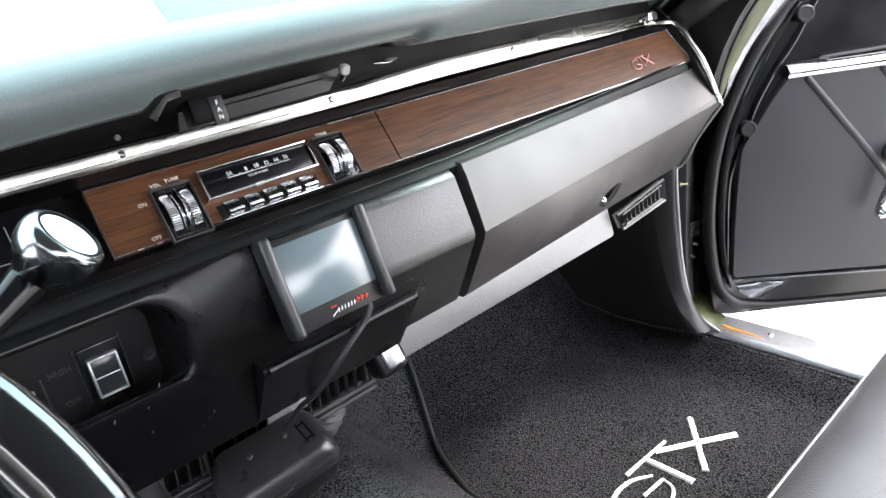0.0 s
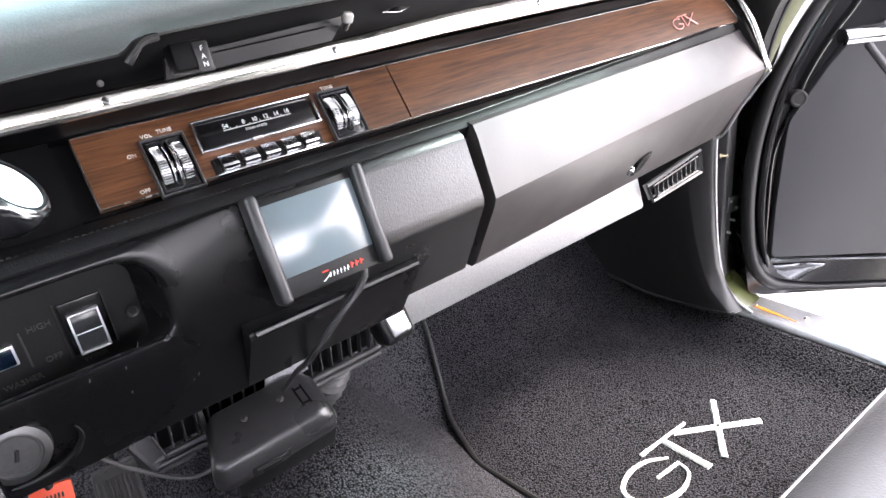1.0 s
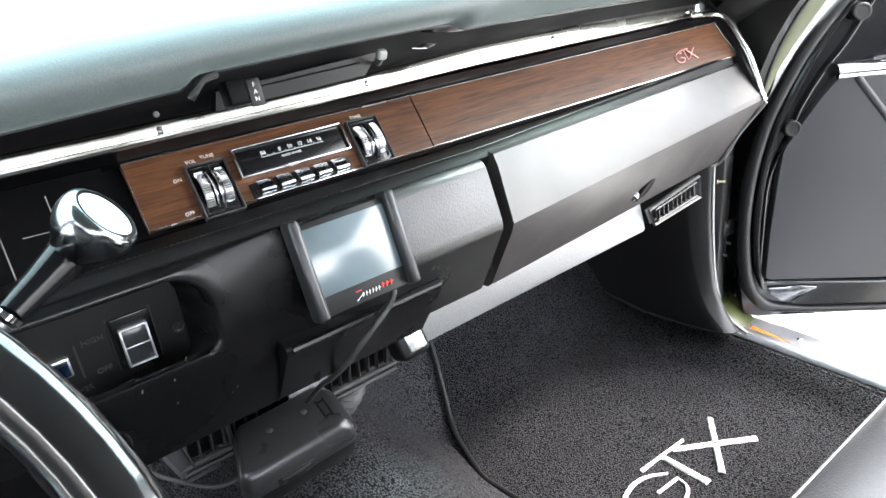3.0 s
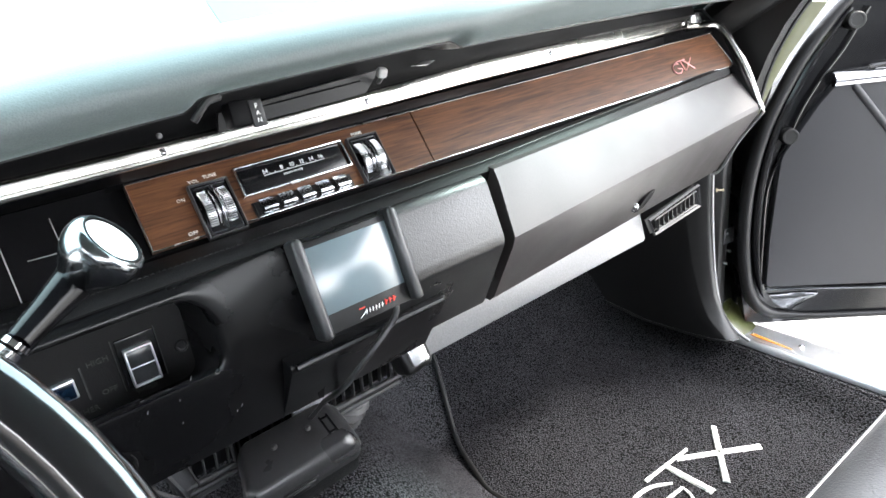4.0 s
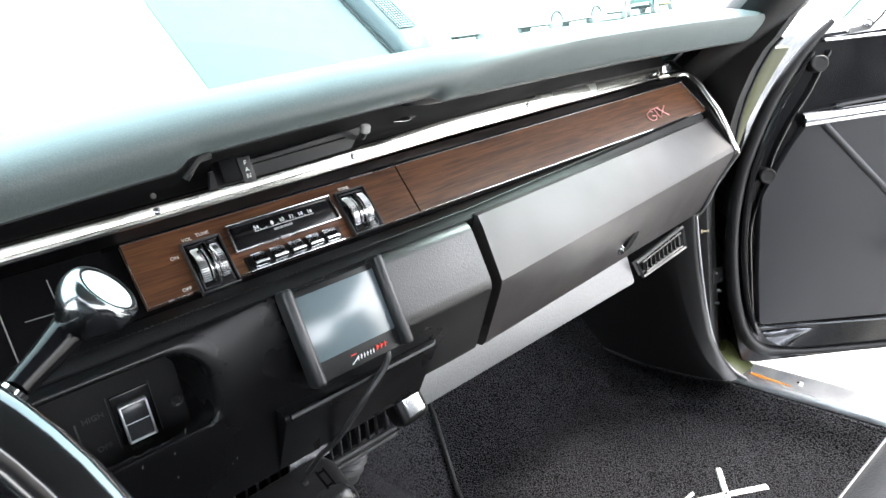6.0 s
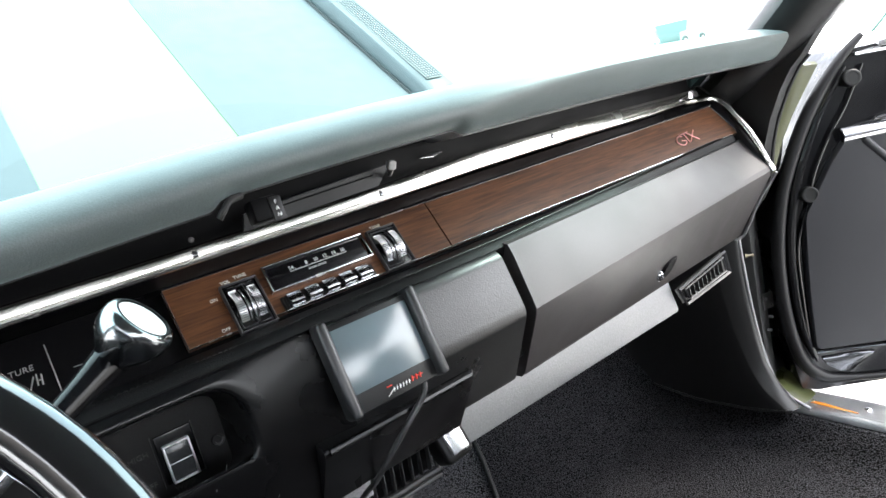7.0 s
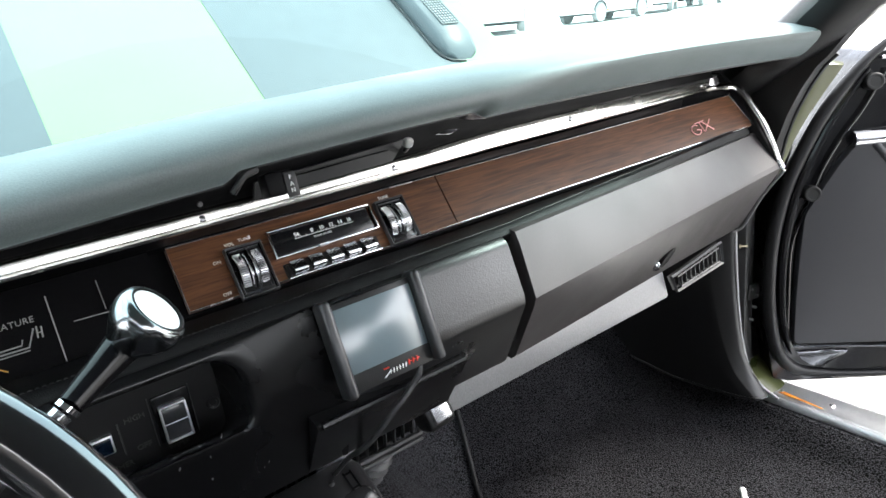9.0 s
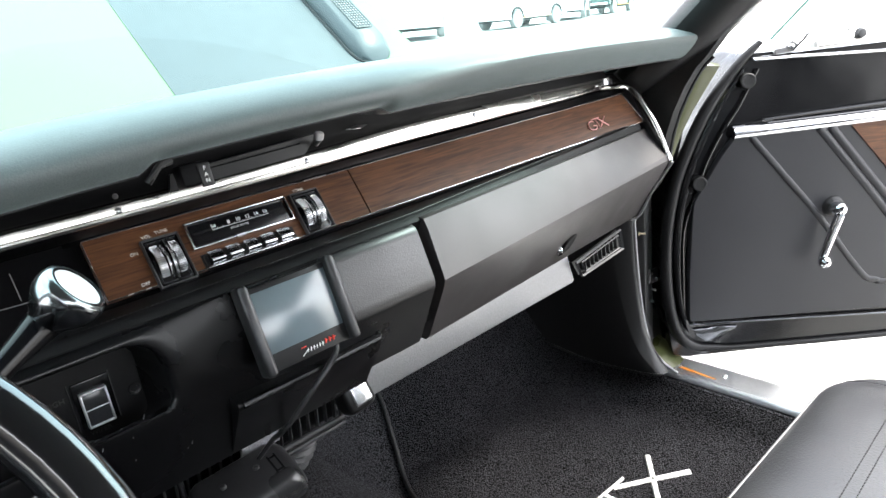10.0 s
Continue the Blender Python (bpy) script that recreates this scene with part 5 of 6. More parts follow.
def build_tray():
    prof = rounded([(-0.108, 0.757), (-0.1225, 0.7545), (-0.1235, 0.749), (-0.079, 0.684), (-0.068, 0.684), (-0.068, 0.75)], 0.003, 3)
    tray = part("ash_tray", extrude_x(prof, -0.077, 0.078), PANEL_VINYL, dash, "black ash tray drawer", 40)
    part("tray_lip", tube([(-0.073, -0.1245, 0.7525), (-0.02, -0.1245, 0.7525), (0.0, -0.1262, 0.7532), (0.02, -0.1245, 0.7525), (0.074, -0.1245, 0.7525)], 0.0032, 8), GLOSS, tray)


def build_duct():
    duct = thing("air_outlet_unit", (-0.04, 0.05, 0.59), "black under-dash air outlet with upright fins and hose", "air outlet")
    part("housing", box((-0.037, 0.056, 0.618), (0.262, 0.07, 0.046), 0.006), BEZEL_BLACK, duct)
    for z, r in ((0.6435, 0.0022), (0.5965, 0.0035), (0.5885, 0.0028)):
        part("frame_rail", tube([(-0.166, 0.012, z), (0.095, 0.012, z)], r, 8), PLASTIC_GREY, duct)
    for x in (-0.166, -0.105, -0.036, -0.001, 0.092):
        part("frame_post", tube([(x, 0.012, 0.594), (x, 0.012, 0.645)], 0.0028, 8), PLASTIC_GREY, duct)
    bar = [(-0.170, 0.006, 0.628), (-0.157, 0.004, 0.588), (-0.122, 0.006, 0.587)]
    part("end_frame", tube(bar, 0.0030, 4, up=(0, 1, 0)), VENT_GREY, duct, "grey metal end frame")
    part("end_plate", plate([(-0.168, 0.010, 0.627), (-0.157, 0.008, 0.591), (-0.146, 0.010, 0.594), (-0.151, 0.012, 0.628)], 0.003), VENT_GREY, duct)
    part("end_frame", tube([(-0.150, 0.008, 0.624), (-0.1445, 0.007, 0.597), (-0.120, 0.009, 0.596)], 0.0014, 4, up=(0, 1, 0)), PLASTIC_GREY, duct)
    for k in range(21):
        x = -0.158 + 0.0122 * k
        part("fin", box((x, 0.0155, 0.62), (0.0010, 0.007, 0.044), 0.0, pose(0, 0, 0, 0, 5, 0).to_3x3()), GREY_FIN, duct)
    part("cover_plate", plate([(-0.044, 0.0, 0.617), (0.004, 0.0, 0.620), (0.0035, 0.0, 0.641), (-0.038, 0.0, 0.641)], 0.003), STEEL_PALE, duct, "pitted grey metal cover plate")
    pts = curve_points([(0.045, 0.05, 0.60), (0.048, 0.055, 0.57), (0.035, 0.07, 0.54), (0.02, 0.10, 0.52)], 14)
    part("hose", tube(pts, [0.024 + 0.0022 * math.cos(k * math.pi / 2) for k in range(len(pts))], 16), PLASTIC_GREY, duct, "corrugated black hose")


def build_handle():
    h = thing("pull_handle", (0.112, 0.01, 0.62), "black pull handle with chrome face under the dash", "handle")
    b = part("grip", box((0.1075, 0.003, 0.6275), (0.040, 0.034, 0.047), 0.008, pose(0, 0, 0, -22, -6, 0).to_3x3(), seg=4), PLASTIC, h)
    part("chrome_face", box((0.1085, -0.0125, 0.6335), (0.025, 0.007, 0.032), 0.0034, pose(0, 0, 0, -22, -6, 0).to_3x3(), seg=4), WHEEL_CHROME, h, "convex chrome face")
    part("bracket", box((0.094, 0.03, 0.650), (0.02, 0.03, 0.03), 0.003), PLASTIC, h)


def build_box():
    bx = thing("control_box", (-0.055, -0.01, 0.55), "worn black plastic control box with two screws under the dash", "control box")
    m = pose(0, 0, 0, 23, -1.5, 0).to_3x3()
    c = Vector((-0.058, -0.024, 0.596))

    def bp(a, b, d):
        return c + m @ Vector((a, b, d))

    def ring(left, right, back, front, d, r):
        """A rounded four-sided outline with straight ends that splay towards the front."""
        pts = []
        for a, b, a0 in ((right, back, 0), (left, back, 90), (left, front, 180), (right, front, 270)):
            e = a + (0.012 * (b - front) / (back - front) if a < 0 else 0.0)
            for k in range(6):
                q = radians(a0 + 18 * k)
                pts.append(bp(e + r * (math.cos(q) + (-1 if a > 0 else 1)), b + r * (math.sin(q) + (-1 if b > 0 else 1)), d))
        return pts
    part("upper_shell", loft([ring(-0.0540, 0.046, 0.029, -0.0205, 0.0203, 0.008), ring(-0.0575, 0.050, 0.0305, -0.0240, 0.0192, 0.010), ring(-0.0605, 0.0560, 0.0315, -0.0280, 0.0150, 0.012),
                              ring(-0.0625, 0.0605, 0.032, -0.0310, 0.0085, 0.013), ring(-0.063, 0.063, 0.032, -0.0320, 0.0, 0.013), ring(-0.063, 0.063, 0.032, -0.0320, -0.0105, 0.013), ring(-0.061, 0.061, 0.031, -0.0305, -0.0120, 0.012)]), BOX_GREY, bx, "", 50)
    part("lower_shell", box(bp(0.010, 0.003, -0.037), (0.108, 0.052, 0.040), 0.004, m), PLASTIC, bx)
    part("foot_tab", box(bp(-0.050, -0.012, -0.030), (0.012, 0.012, 0.022), 0.002, m), PLASTIC, bx)
    for a in (-0.0165, 0.021):
        s = part("screw", lathe([(0.0, 0.0008), (0.0022, 0.0009), (0.0034, 0.0003), (0.0042, -0.0012), (0.0058, -0.0012)], bp(a - 0.001, 0.010, 0.0206), m @ Vector((0, 0, 1)), 14), PLASTIC_GREY, bx)
        part("slot", box(bp(a - 0.001, 0.010, 0.0216), (0.0042, 0.0008, 0.0006), 0.0, m), PLASTIC, s)
    for da, db, w, d in ((0.038, 0.017, 0.008, 0.0012), (0.038, -0.001, 0.008, 0.0012), (0.034, 0.008, 0.0012, 0.018), (0.042, 0.008, 0.0012, 0.018)):
        part("clip_slot", box(bp(da + 0.001, db - 0.006, 0.0202), (w * 1.15 + 0.0006, d * 1.3 + 0.0006, 0.0012), 0.0, m), BEZEL_BLACK, bx)
    part("latch_recess", box(bp(-0.012, -0.0318, -0.004), (0.038, 0.0016, 0.0150), 0.0006, m), PLASTIC, bx)
    part("latch", box(bp(-0.012, -0.0328, -0.0045), (0.031, 0.002, 0.0105), 0.0008, m), BOX_GREY, bx)
    part("latch_tab", box(bp(-0.013, -0.0340, -0.0045), (0.019, 0.0016, 0.0060), 0.0006, m), PLASTIC, bx)


def build_cables():
    c = thing("display_cable", (0.0, -0.08, 0.70), "thin black cable hanging from the display", "cable")
    part("wire", tube(curve_points([(0.018, -0.126, 0.781), (0.018, -0.136, 0.773), (0.012, -0.136, 0.761), (-0.011, -0.131, 0.739), (-0.024, -0.108, 0.707), (-0.022, -0.070, 0.674), (-0.021, -0.040, 0.651), (-0.030, -0.015, 0.622), (-0.040, 0.005, 0.600)], 6), 0.0028, 8), PLASTIC_GREY, c)
    d = thing("box_cable", (-0.15, 0.0, 0.58), "thin black cable drooping from the control box", "cable")
    part("wire", tube(curve_points([(-0.20, 0.01, 0.642), (-0.188, 0.0, 0.628), (-0.168, 0.0, 0.602), (-0.14, -0.004, 0.577), (-0.122, -0.01, 0.574), (-0.105, -0.012, 0.578)], 6), 0.0022, 8), PLASTIC_GREY, d)


build_tray()
build_duct()
build_handle()
build_box()
build_cables()




def build_right_vent():
    v = thing("side_air_vent", (0.62, -0.005, 0.645), "black and silver side air vent under the glove box", "air vent")
    a, b, c, d = Vector((0.556, -0.010, 0.6475)), Vector((0.690, -0.010, 0.6655)), Vector((0.698, -0.010, 0.628)), Vector((0.571, -0.010, 0.6195))

    def q(u, w, out=0.0):
        return a.lerp(b, u).lerp(d.lerp(c, u), w) + Vector((0, -out, 0))
    part("housing", plate([q(0, 1, -0.006), q(1, 1, -0.006), q(1, 0, -0.006), q(0, 0, -0.006)], 0.05), PLASTIC, v)
    for p0, p1 in (((0, 0), (1, 0)), ((1, 0), (1, 1)), ((1, 1), (0, 1)), ((0, 1), (0, 0))):
        part("frame", tube([q(*p0, 0.002), q(*p1, 0.002)], 0.0028, 4, up=(0, 1, 0)), VENT_GREY, v, "grey metal frame")
    for p0, p1 in (((0.09, 0.17), (0.93, 0.17)), ((0.93, 0.17), (0.93, 0.83)), ((0.93, 0.83), (0.09, 0.83)), ((0.09, 0.83), (0.09, 0.17))):
        part("inner_frame", tube([q(*p0, 0.003), q(*p1, 0.003)], 0.0016, 4, up=(0, 1, 0)), VENT_GREY, v)
    for k in range(9):
        u = 0.15 + 0.09 * k
        part("fin", box((q(u, 0.2).lerp(q(u + 0.01, 0.8), 0.5)) + Vector((0, 0.004, 0)), (0.0012, 0.012, 0.021), 0.0, pose(0, 0, 0, 0, -6, 0).to_3x3()), GREY_FIN, v)
    part("back", plate([q(0.08, 0.85, -0.0056), q(0.94, 0.85, -0.0056), q(0.94, 0.15, -0.0056), q(0.08, 0.15, -0.0056)], 0.002), BEZEL_BLACK, v)


build_right_vent()


# ---------- floor things ----------
def build_mat():
    mat = thing("floor_mat", (0.5, -0.1, 0.28), "charcoal pile floor mat with white embroidered letters and black binding", "floor mat")

    def left(y):
        for (y0, x0), (y1, x1) in zip(*(lambda k: (k, k[1:]))([(-0.5, 0.262), (-0.2, 0.262), (-0.05, 0.258), (0.06, 0.246), (0.16, 0.277), (0.22, 0.306), (0.29, 0.338), (0.40, 0.37)])):
            if y <= y1:
                return lerp(x0, x1, (y - y0) / (y1 - y0))
        return 0.37
    bm = bmesh.new()
    top, ny, nx = [], 60, 75
    crease = ((-0.48, 0.775), (-0.27, 0.768), (-0.14, 0.762), (-0.04, 0.752), (0.03, 0.732), (0.09, 0.70), (0.2, 0.66))
    for j in range(ny + 1):
        y = -0.48 + 0.86 * j / ny
        row = []
        for i in range(nx + 1):
            x = lerp(left(y), 0.789, i / nx)
            d = (x - table(crease, y)) / 0.011
            ridge = 0.0035 * math.exp(-d * d) * max(0.0, min(1.0, (0.16 - y) / 0.1)) - 0.0015 * math.exp(-(d - 2) ** 2)
            row.append(bm.verts.new((x, y, floor_z(max(x, 0.275), y) + 0.010 + ridge + 0.0015 * noise.noise((x * 9, y * 9, 3)))))
        top.append(row)
    for a, b in zip(top, top[1:]):
        for i in range(nx):
            bm.faces.new((a[i], a[i + 1], b[i + 1], b[i]))
    bmesh.ops.solidify(bm, geom=bm.faces[:], thickness=0.008)
    part("pad", bm, MAT, mat, "", 60)
    ys = [-0.48 + 0.86 * j / 50 for j in range(51)]
    part("binding", tube([(left(y) + 0.001, y, floor_z(0.275, y) + 0.0095) for y in ys], 0.0045, 8), RUBBER, mat, "black bound edge")
    part("binding", tube([(0.790, y, floor_z(0.789, y) + 0.007) for y in ys], 0.004, 8), CARPET, mat)
    z = 0.2862
    thread = random.Random(5)

    def stroke(pts, w, name="embroidered_stroke"):
        flat, fine, ww = [], [], []
        for i, (a, b) in enumerate(zip(pts, pts[1:])):
            k = max(1, int(math.hypot(b[0] - a[0], b[1] - a[1]) / 0.0025))
            wa, wb = (w[i], w[i + 1]) if isinstance(w, list) else (w, w)
            fine += [(lerp(a[0], b[0], q / k), lerp(a[1], b[1], q / k)) for q in range(k)]
            ww += [lerp(wa, wb, q / k) for q in range(k)]
        pts, w = fine + [pts[-1]], [v * thread.uniform(0.86, 1.12) for v in ww + ww[-1:]]
        p = [Vector((x, y, z)) for x, y in pts]
        for i, a in enumerate(p):
            d = (p[min(i + 1, len(p) - 1)] - p[max(i - 1, 0)]).normalized()
            s = Vector((-d.y, d.x, 0)) * (w[i] if isinstance(w, list) else w)
            flat.append([a + s, a + s * 0.6 + Vector((0, 0, 0.003)), a - s * 0.6 + Vector((0, 0, 0.003)), a - s])
        part(name, loft(flat), EMBROIDERY, mat, "white embroidered stroke")
    stroke([(0.424, -0.1015), (0.476, -0.1040), (0.526, -0.1070)], [0.0030, 0.0024, 0.0022])
    stroke([(0.472, -0.105), (0.473, -0.1830)], [0.0055, 0.0062])
    stroke([(0.496, -0.1075), (0.552, -0.1450), (0.608, -0.1840)], [0.0045, 0.005, 0.0055])
    stroke([(0.602, -0.1085), (0.552, -0.1475), (0.503, -0.1860)], [0.0052, 0.0048, 0.005])
    g = curve_points([(0.447, -0.132), (0.419, -0.114), (0.387, -0.110), (0.357, -0.120), (0.3475, -0.137), (0.356, -0.160), (0.380, -0.175), (0.412, -0.179), (0.442, -0.168), (0.449, -0.147)], 3)
    g = [(p[0], p[1]) for p in g]
    stroke(g, [0.0010 + 0.0034 * math.sin(math.pi * min(1.0, k / len(g) * 0.95 + 0.05)) for k in range(len(g))])
    stroke([(0.449, -0.147), (0.404, -0.1435)], 0.0024)


def build_pedal():
    p = thing("accelerator_pedal", (-0.20, 0.10, 0.30), "ribbed black rubber accelerator pedal", "pedal")
    a, b = Vector((-0.235, 0.075, 0.345)), Vector((-0.180, 0.075, 0.335))
    c, d = Vector((-0.161, 0.22, 0.470)), Vector((-0.210, 0.22, 0.472))
    part("pad", plate([a, b, c, d], 0.012), RUBBER_WORN, p)
    n = (b - a).cross(d - a).normalized()
    for k in range(8):
        u = 0.1 + 0.8 * k / 7
        part("rib", tube([a.lerp(b, u).lerp(d.lerp(c, u), 0.03) + n * 0.001, a.lerp(b, u).lerp(d.lerp(c, u), 0.93) + n * 0.001], 0.0023, 6), RUBBER_WORN, p)
    part("pad_edge", tube([d + n * 0.001, c + n * 0.001], 0.003, 6), RUBBER_WORN, p)
    part("arm", tube([(-0.19, 0.21, 0.44), (-0.18, 0.29, 0.50), (-0.17, 0.40, 0.58)], 0.006, 8), PLASTIC, p)


def build_tag():
    t = thing("warning_tag", (-0.237, 0.02, 0.60), "orange-red plastic tag with dark print hanging under the dash", "tag")
    m = pose(0, 0, 0, -18, 8, -6).to_3x3()
    c = Vector((-0.236, 0.014, 0.607))
    part("plate", box(c, (0.032, 0.006, 0.029), 0.002, m), ORANGE, t)
    for k in range(6):
        part("print", box(c + m @ Vector((-0.006 + 0.0028 * k, -0.0033, 0.004)), (0.0016, 0.0005, 0.0045), 0.0, m), PLASTIC, t)
    part("stem", tube([c + m @ Vector((0, 0, 0.012)), (-0.243, 0.02, 0.66)], 0.004, 8), PLASTIC, t)


build_mat()
build_pedal()
build_tag()


# ---------- steering wheel and lever ----------
def build_wheel():
    w = thing("steering_wheel", (-0.4140, -0.3916, 0.8526), "gloss black steering wheel with slim rim and chrome horn ring", "steering wheel")
    tilt = 0.7223
    N = Vector((0, -math.cos(tilt), math.sin(tilt)))
    X, Y = Vector((1, 0, 0)), N.cross(Vector((1, 0, 0)))
    C = Vector((-0.4140, -0.3916, 0.8526))

    def at(a, r, h=0.0):
        return C + X * r * math.cos(a) + Y * r * math.sin(a) + N * h
    n = 96
    bm = bmesh.new()
    rings = []
    for k in range(n):
        a = 2 * math.pi * k / n
        rad = at(a, 1.0) - C
        rings.append([at(a, 0.195) + rad * 0.0115 * math.cos(2 * math.pi * j / 20) + N * 0.0115 * math.sin(2 * math.pi * j / 20) for j in range(20)])
    rings.append(rings[0])
    loft(rings, True, False, bm)
    bmesh.ops.remove_doubles(bm, verts=bm.verts, dist=1e-6)
    part("rim", bm, RIM_BLACK, w, "", 60)
    ring = [at(2 * math.pi * k / 64, 0.118, -0.012) for k in range(65)]
    part("horn_ring", tube(ring, 0.004, 8, caps=False), CHROME, w, "chrome horn ring")
    for a in (math.pi * 0.02, math.pi * 0.98, math.pi * 1.5):
        part("spoke", tube([at(a, 0.03, -0.035), at(a, 0.12, -0.016), at(a, 0.19, 0.0)], [0.02, 0.014, 0.009], 12, flat=0.45, up=N), RIM_BLACK, w)
    part("hub", lathe([(0.0, 0.0), (0.035, -0.002), (0.048, -0.012), (0.052, -0.03), (0.045, -0.06)], C - N * 0.02, N, 32), GLOSS, w)
    col = thing("steering_column", (-0.4140, -0.2, 0.7), "black steering column", "steering column")
    part("tube", tube([C - N * 0.07, C - N * 0.42], 0.036, 20), PLASTIC, col)


def build_lever():
    lv = thing("gear_lever", (-0.30, -0.27, 0.87), "chrome column gear lever with black sleeve and white-capped knob", "gear lever")
    kc = Vector((-0.1815, -0.215, 0.9190))
    ring = Vector((-0.2315, -0.228, 0.8912))
    foot = Vector((-0.350, -0.250, 0.830))
    n = Vector((0.705, -0.380, 0.600)).normalized()
    part("rod", tube([foot, ring.lerp(foot, 0.02)], [0.0054, 0.0054], 16), CHROME_SOFT, lv)
    d = (kc - ring).normalized()
    base = kc - n * 0.024 - d * 0.006
    part("collar", tube([ring - d * 0.0012, ring + d * 0.0015], 0.0066, 16), CHROME, lv)
    part("sleeve", tube([ring + d * 0.001, ring.lerp(base, 0.55), base + d * 0.004], [0.0062, 0.0076, 0.0098], 18), SLEEVE, lv, "gloss black tapered sleeve")
    part("knob", lathe([(0.0, -0.030), (0.007, -0.029), (0.0115, -0.022), (0.0160, -0.0150), (0.0184, -0.0100), (0.0191, -0.0060), (0.0190, -0.0025), (0.0180, 0.0006), (0.0164, 0.0022), (0.0148, 0.0026), (0.0140, 0.0010)], kc, n, 48), KNOB_CHROME, lv, "rounded chrome knob")
    side = n.cross(Vector((0, 0, 1))).normalized()
    other = n.cross(side)
    part("groove", tube([kc + n * 0.0022 + (side * math.cos(a) + other * math.sin(a)) * 0.0146 for a in (2 * math.pi * k / 40 for k in range(41))], 0.0008, 6, caps=False), BEZEL_BLACK, lv, "dark groove round the cap")
    part("cap", lathe([(0.0141, 0.0004), (0.0137, 0.0018), (0.010, 0.0025), (0.0, 0.0028)], kc, n, 48), CAP_WHITE, lv, "domed white cap")


build_wheel()
build_lever()


# ---------- more of the door ----------
def build_door_details():
    sz = [(0.034, 0.950), (0.010, 0.930), (-0.016, 0.902), (-0.054, 0.851), (-0.086, 0.788), (-0.113, 0.717), (-0.129, 0.63), (-0.132, 0.537), (-0.124, 0.455), (-0.108, 0.402), (-0.078, 0.371), (-0.03, 0.361), (0.06, 0.355), (0.4, 0.349)]
    pts = curve_points([dp(s, z, 0.004) for s, z in sz], 5)
    part("weatherstrip", tube(pts, [0.005 + 0.0065 * min(1.0, k / 14) - 0.0055 * max(0.0, min(1.0, (k - 48) / 8)) for k in range(len(pts))], 12, up=DN), SEAL_RUBBER, door, "thick black rubber weatherstrip")
    pts = curve_points([dp(s + 0.021, z + 0.004, 0.006) for s, z in sz[2:10]], 5)
    part("inner_strip", tube(pts, [0.003 + 0.0045 * math.sin(math.pi * k / (len(pts) - 1)) ** 0.5 for k in range(len(pts))], 10, up=DN), GLOSS, door, "shiny black inner strip")
    lip = [(0.030, 0.905), (0.0, 0.845), (-0.03, 0.80), (-0.058, 0.745), (-0.075, 0.69), (-0.098, 0.62), (-0.099, 0.52), (-0.097, 0.44)]
    part("edge_lip", tube(curve_points([dp(s, z, 0.006) for s, z in lip], 5), 0.0028, 8, up=DN), GLOSS, door)
    for s, z in ((0.009, 0.887), (-0.073, 0.711)):
        part("rubber_bumper", lathe([(0.0, 0.0052), (0.0085, 0.0052), (0.0092, 0.0060), (0.0118, 0.0060), (0.0130, 0.0050), (0.0136, 0.0025), (0.0136, -0.02)], dp(s, z, 0.014), Vector((-0.75, -0.65, 0.1)), 24), RUBBER, door, "round black rubber bumper")
    # crank
    b = dp(0.178, 0.638, 0.014)
    e = dp(0.152, 0.540, 0.034)
    part("crank_washer", lathe([(0.0, 0.006), (0.014, 0.005), (0.019, 0.001), (0.020, -0.003)], b, DN, 28), PLASTIC, door)
    cr = part("window_crank", tube([b + DN * 0.006, b + DN * 0.022, b.lerp(e, 0.1) + DN * 0.024, e], [0.011, 0.010, 0.0085, 0.0068], 12, flat=0.8), CHROME, door, "chrome window crank")
    part("crank_hub", lathe([(0.0, 0.031), (0.008, 0.030), (0.0115, 0.026), (0.0125, 0.016), (0.0125, 0.004)], b, DN, 22), CHROME, cr)
    part("crank_knob", lathe([(0.0, 0.022), (0.006, 0.021), (0.0105, 0.016), (0.0105, 0.008), (0.006, 0.002), (0.005, -0.004)], e, DN, 20), CHROME, cr)
    # belt line: chrome edge, latch parts and rail
    part("belt_edge", tube([dp(0.022, 0.922, 0.004), dp(0.25, 0.911, 0.006), dp(1.0, 0.90, 0.006)], 0.0028, 8), CHROME_SOFT, door)
    part("belt_channel", loft([[dp(s, z + dz, o) for dz, o in ((0.0, 0.0), (0.018, -0.004), (0.03, -0.02), (0.03, -0.06), (0.0, -0.06))] for s, z in ((0.04, 0.918), (0.25, 0.925), (1.0, 0.935))]), STEEL, door, "pale metal belt channel")
    clip = part("rail_clip", loft([[dp(a, z, o) for a, z in ((0.060, 0.926), (0.092, 0.928), (0.098, 0.938), (0.090, 0.946), (0.083, 0.943), (0.078, 0.935), (0.062, 0.934))] for o in (0.006, 0.0)]), STEEL_DARK, door, "grey metal latch clip")
    part("clip_pin", lathe([(0.0, 0.004), (0.004, 0.0035), (0.0055, 0.0), (0.0055, -0.006)], dp(0.086, 0.937, 0.007), DN, 12), CHROME, clip)
    part("rail_lever", tube(curve_points([dp(0.092, 0.930, 0.004), dp(0.106, 0.944, 0.006), dp(0.120, 0.956, 0.006), dp(0.166, 0.953, 0.005), dp(0.20, 0.958, 0.0)], 5), 0.0045, 8), CHROME, door)
    part("rail_slot", tube([dp(0.13, 0.935, 0.004), dp(0.30, 0.936, 0.004)], 0.006, 8), STRIP_CHROME, door)
    part("rail_bolt", lathe([(0.0, 0.010), (0.007, 0.009), (0.0095, 0.004), (0.010, 0.0)], dp(0.204, 0.945, 0.006), DN, 14), PLASTIC_GREY, door)
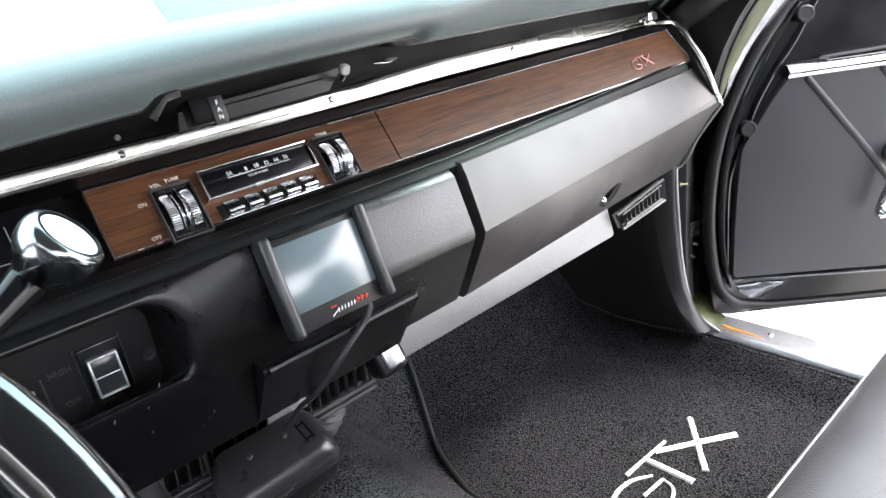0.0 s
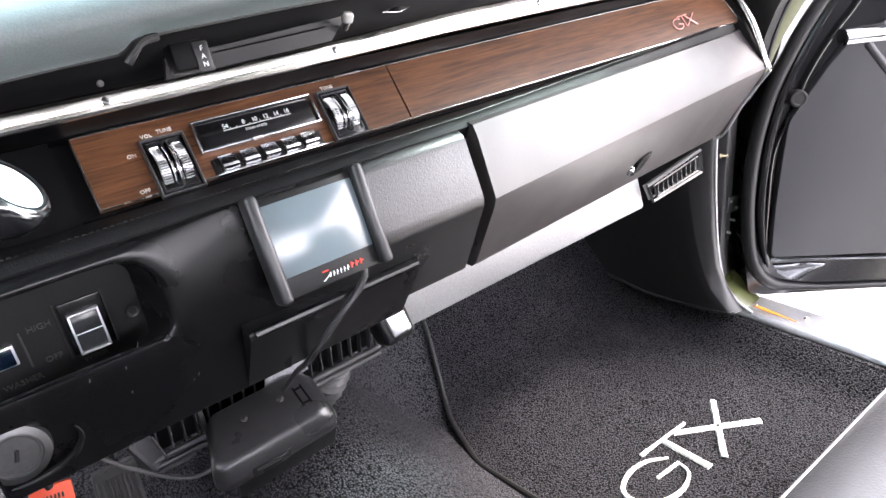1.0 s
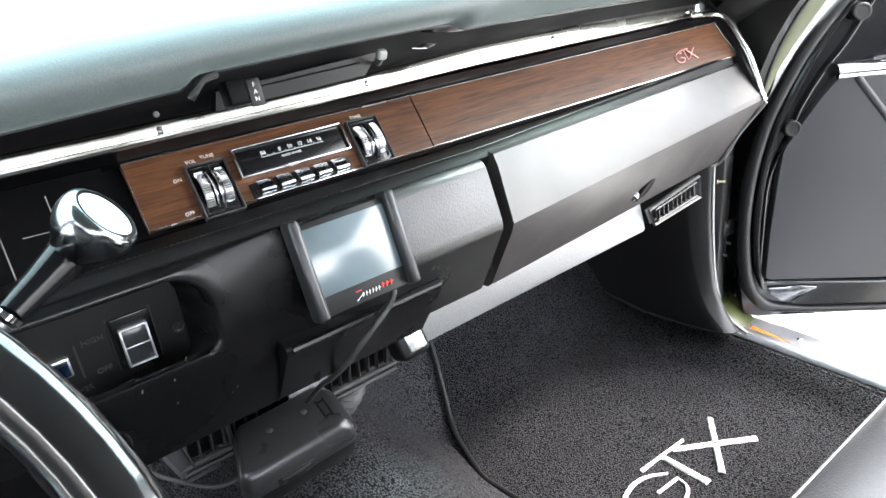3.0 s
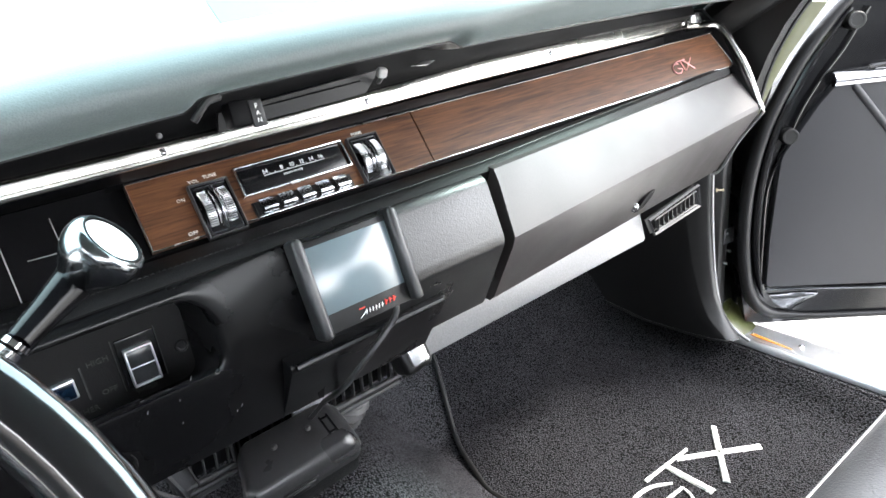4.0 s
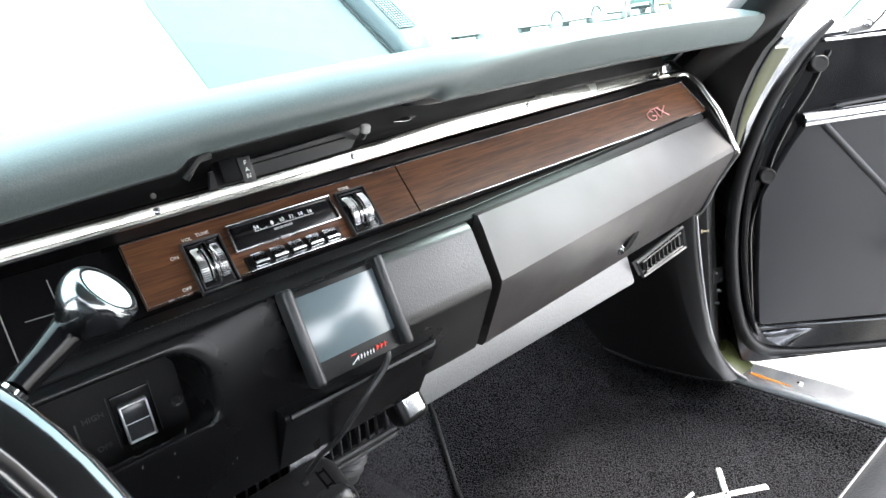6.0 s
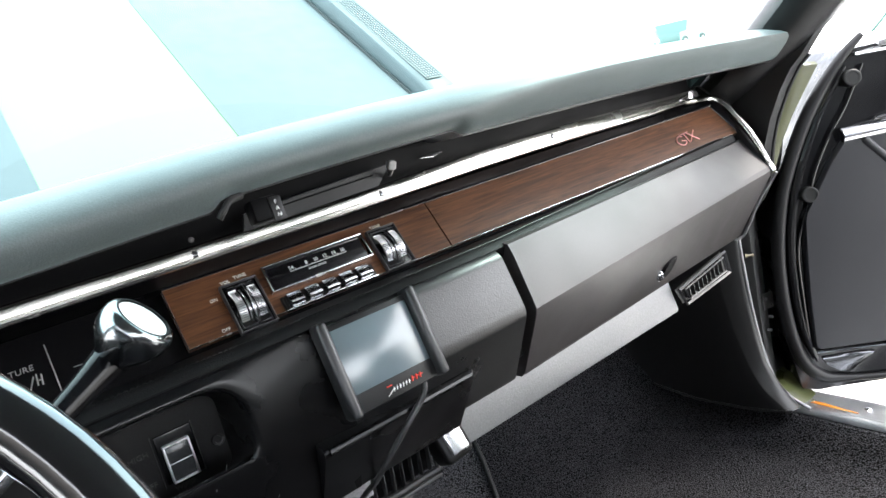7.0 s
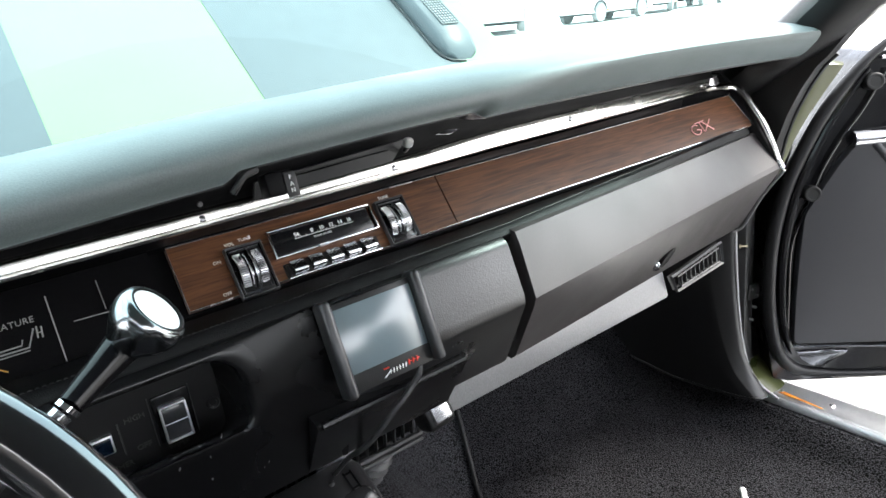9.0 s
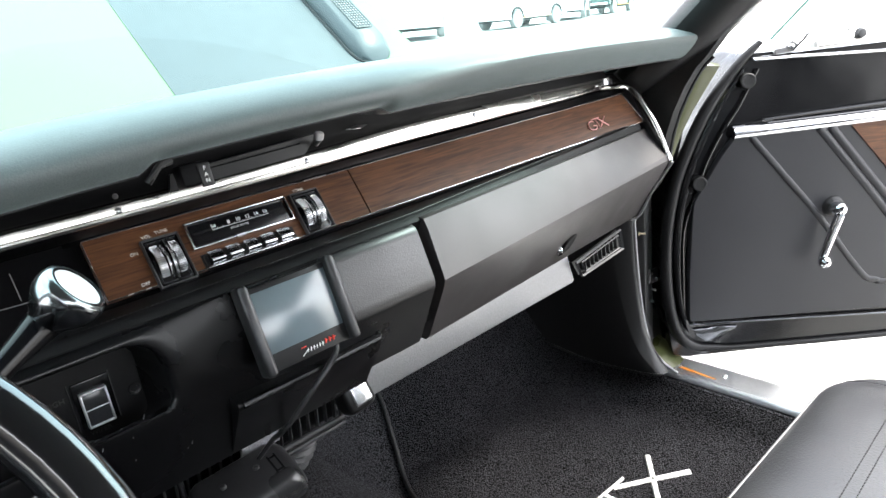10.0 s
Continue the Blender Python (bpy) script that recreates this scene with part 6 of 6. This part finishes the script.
    # raised side glass with its slanted front edge
    gl = [(0.045, 0.925), (0.40, 1.26), (0.98, 1.30), (0.98, 0.93)]
    g = part("side_glass", loft([[dp(s, z, -0.030) for s, z in gl], [dp(s, z, -0.034) for s, z in gl]]), CLEAR, door, "raised clear side glass")
    part("glass_edge", tube([dp(0.043, 0.925, -0.032), dp(0.40, 1.262, -0.032)], 0.0022, 6), EDGE_GLASS, g, "dark green glass edge")
    # smoked grey metal here supplies the highlight of the gloss black corner
    part("corner_wrap", loft([[dp(s0, z0, 0.003), dp(lerp(s0, s1, 0.2), lerp(z0, z1, 0.2), 0.006), dp(lerp(s0, s1, 0.6), lerp(z0, z1, 0.6), 0.0065), dp(s1, z1, 0.003), dp(s1, z1, 0.0), dp(s0, z0, 0.0)] for s0, z0, s1, z1 in ((-0.078, 0.408, -0.070, 0.392), (-0.05, 0.408, -0.048, 0.375), (-0.025, 0.408, -0.035, 0.372), (-0.01, 0.408, -0.015, 0.385), (0.01, 0.406, 0.0, 0.396))]), GLOSS_GREY, door, "crumpled corner of the black trim wrap, its highlight set in grey metal", 60)


build_door_details()


# ---------- distant parked cars ----------

def parked_car(paint, boxy=False):
    car = thing("parked_car", (0, 0, 0), "dark green off-road truck parked across the lot" if boxy else "white sedan parked across the lot", "car", "parked cars in a row")
    if boxy:
        side = [(-2.1, 0.45), (-2.15, 0.85), (-2.1, 1.0), (-1.1, 1.05), (-0.75, 1.6), (1.95, 1.62), (2.1, 1.0), (2.1, 0.45)]
    else:
        side = [(-2.2, 0.35), (-2.25, 0.75), (-2.1, 0.95), (-1.2, 1.0), (-0.7, 1.4), (0.6, 1.42), (1.1, 1.0), (2.1, 0.9), (2.25, 0.6), (2.2, 0.35)]
    part("body", loft([[(x, y * k, z) for x, z in side] for y, k in ((-0.85, 1), (0.85, 1))]), paint, car)
    part("underbody", box((0.1, 0, 0.36), (4.1, 1.5, 0.16), 0.03), UNDERCAR_SHADE, car)
    for y in (-0.86, 0.86):
        s = 1 if y > 0 else -1
        for w in ([(-1.05, 1.02), (-0.62, 1.33), (-0.1, 1.35), (-0.1, 1.02)], [(-0.02, 1.02), (-0.02, 1.35), (0.52, 1.34), (0.95, 1.02)]):
            pts = [(x, y + s * 0.006, z) for x, z in w]
            part("window", plate(pts if s < 0 else pts[::-1], 0.004), CAR_GLASS, car)
        for x in (-1.4, 1.4):
            # a dark arc draws the shaded gap above each wheel
            arch = [(x + 0.40 * math.cos(a), y + s * 0.02, 0.36 + 0.40 * math.sin(a)) for a in (math.pi * (0.02 + 0.96 * k / 14) for k in range(15))]
            part("wheel_arch_shade", tube(arch, [0.015 + 0.035 * math.sin(math.pi * k / 14) for k in range(15)], 6, up=(0, 1, 0)), UNDERCAR_SHADE, car)
            t = part("wheel", lathe([(0.0, 0.0), (0.2, 0.0), (0.22, 0.02), (0.32, 0.02), (0.34, 0.0), (0.34, -0.2), (0.0, -0.2)], (x, y + s * 0.02, 0.34), (0, s, 0), 24), TYRE, car)
            part("rim", lathe([(0.0, 0.02), (0.08, 0.03), (0.2, 0.01), (0.21, 0.0)], (x, y + s * 0.03, 0.34), (0, s, 0), 20), CHROME_SOFT, t)
        part("sill_moulding", tube([(-0.95, y + s * 0.012, 0.40), (0.95, y + s * 0.012, 0.40)], 0.03, 6), GOLD_PRINT, car)
    for x in (-2.24, 2.24):
        part("bumper", box((x, 0, 0.5), (0.12, 1.6, 0.14), 0.04), CHROME_SOFT, car)
        part("lamp", box((x * 1.012, 0.6, 0.68), (0.08, 0.22, 0.14), 0.02), RED if x > 0 else CHROME, car)
    return car


first = parked_car(CAR_WHITE)
truck = parked_car(CAR_GREEN, True)
spots = [(21.8, 17.7, 4), (16.6, 18.3, 48), (26.9, 18.9, 30), (13.2, 17.4, 60)]
for i, (x, y, a) in enumerate(spots):
    m = pose(x, y, ground_z(y), 2, 0, a)
    if i == 0:
        first.matrix_basis = m
    else:
        copy_thing(first, m)
truck.matrix_basis = pose(31.6, 19.8, ground_z(19.8), 2, 0, 14)
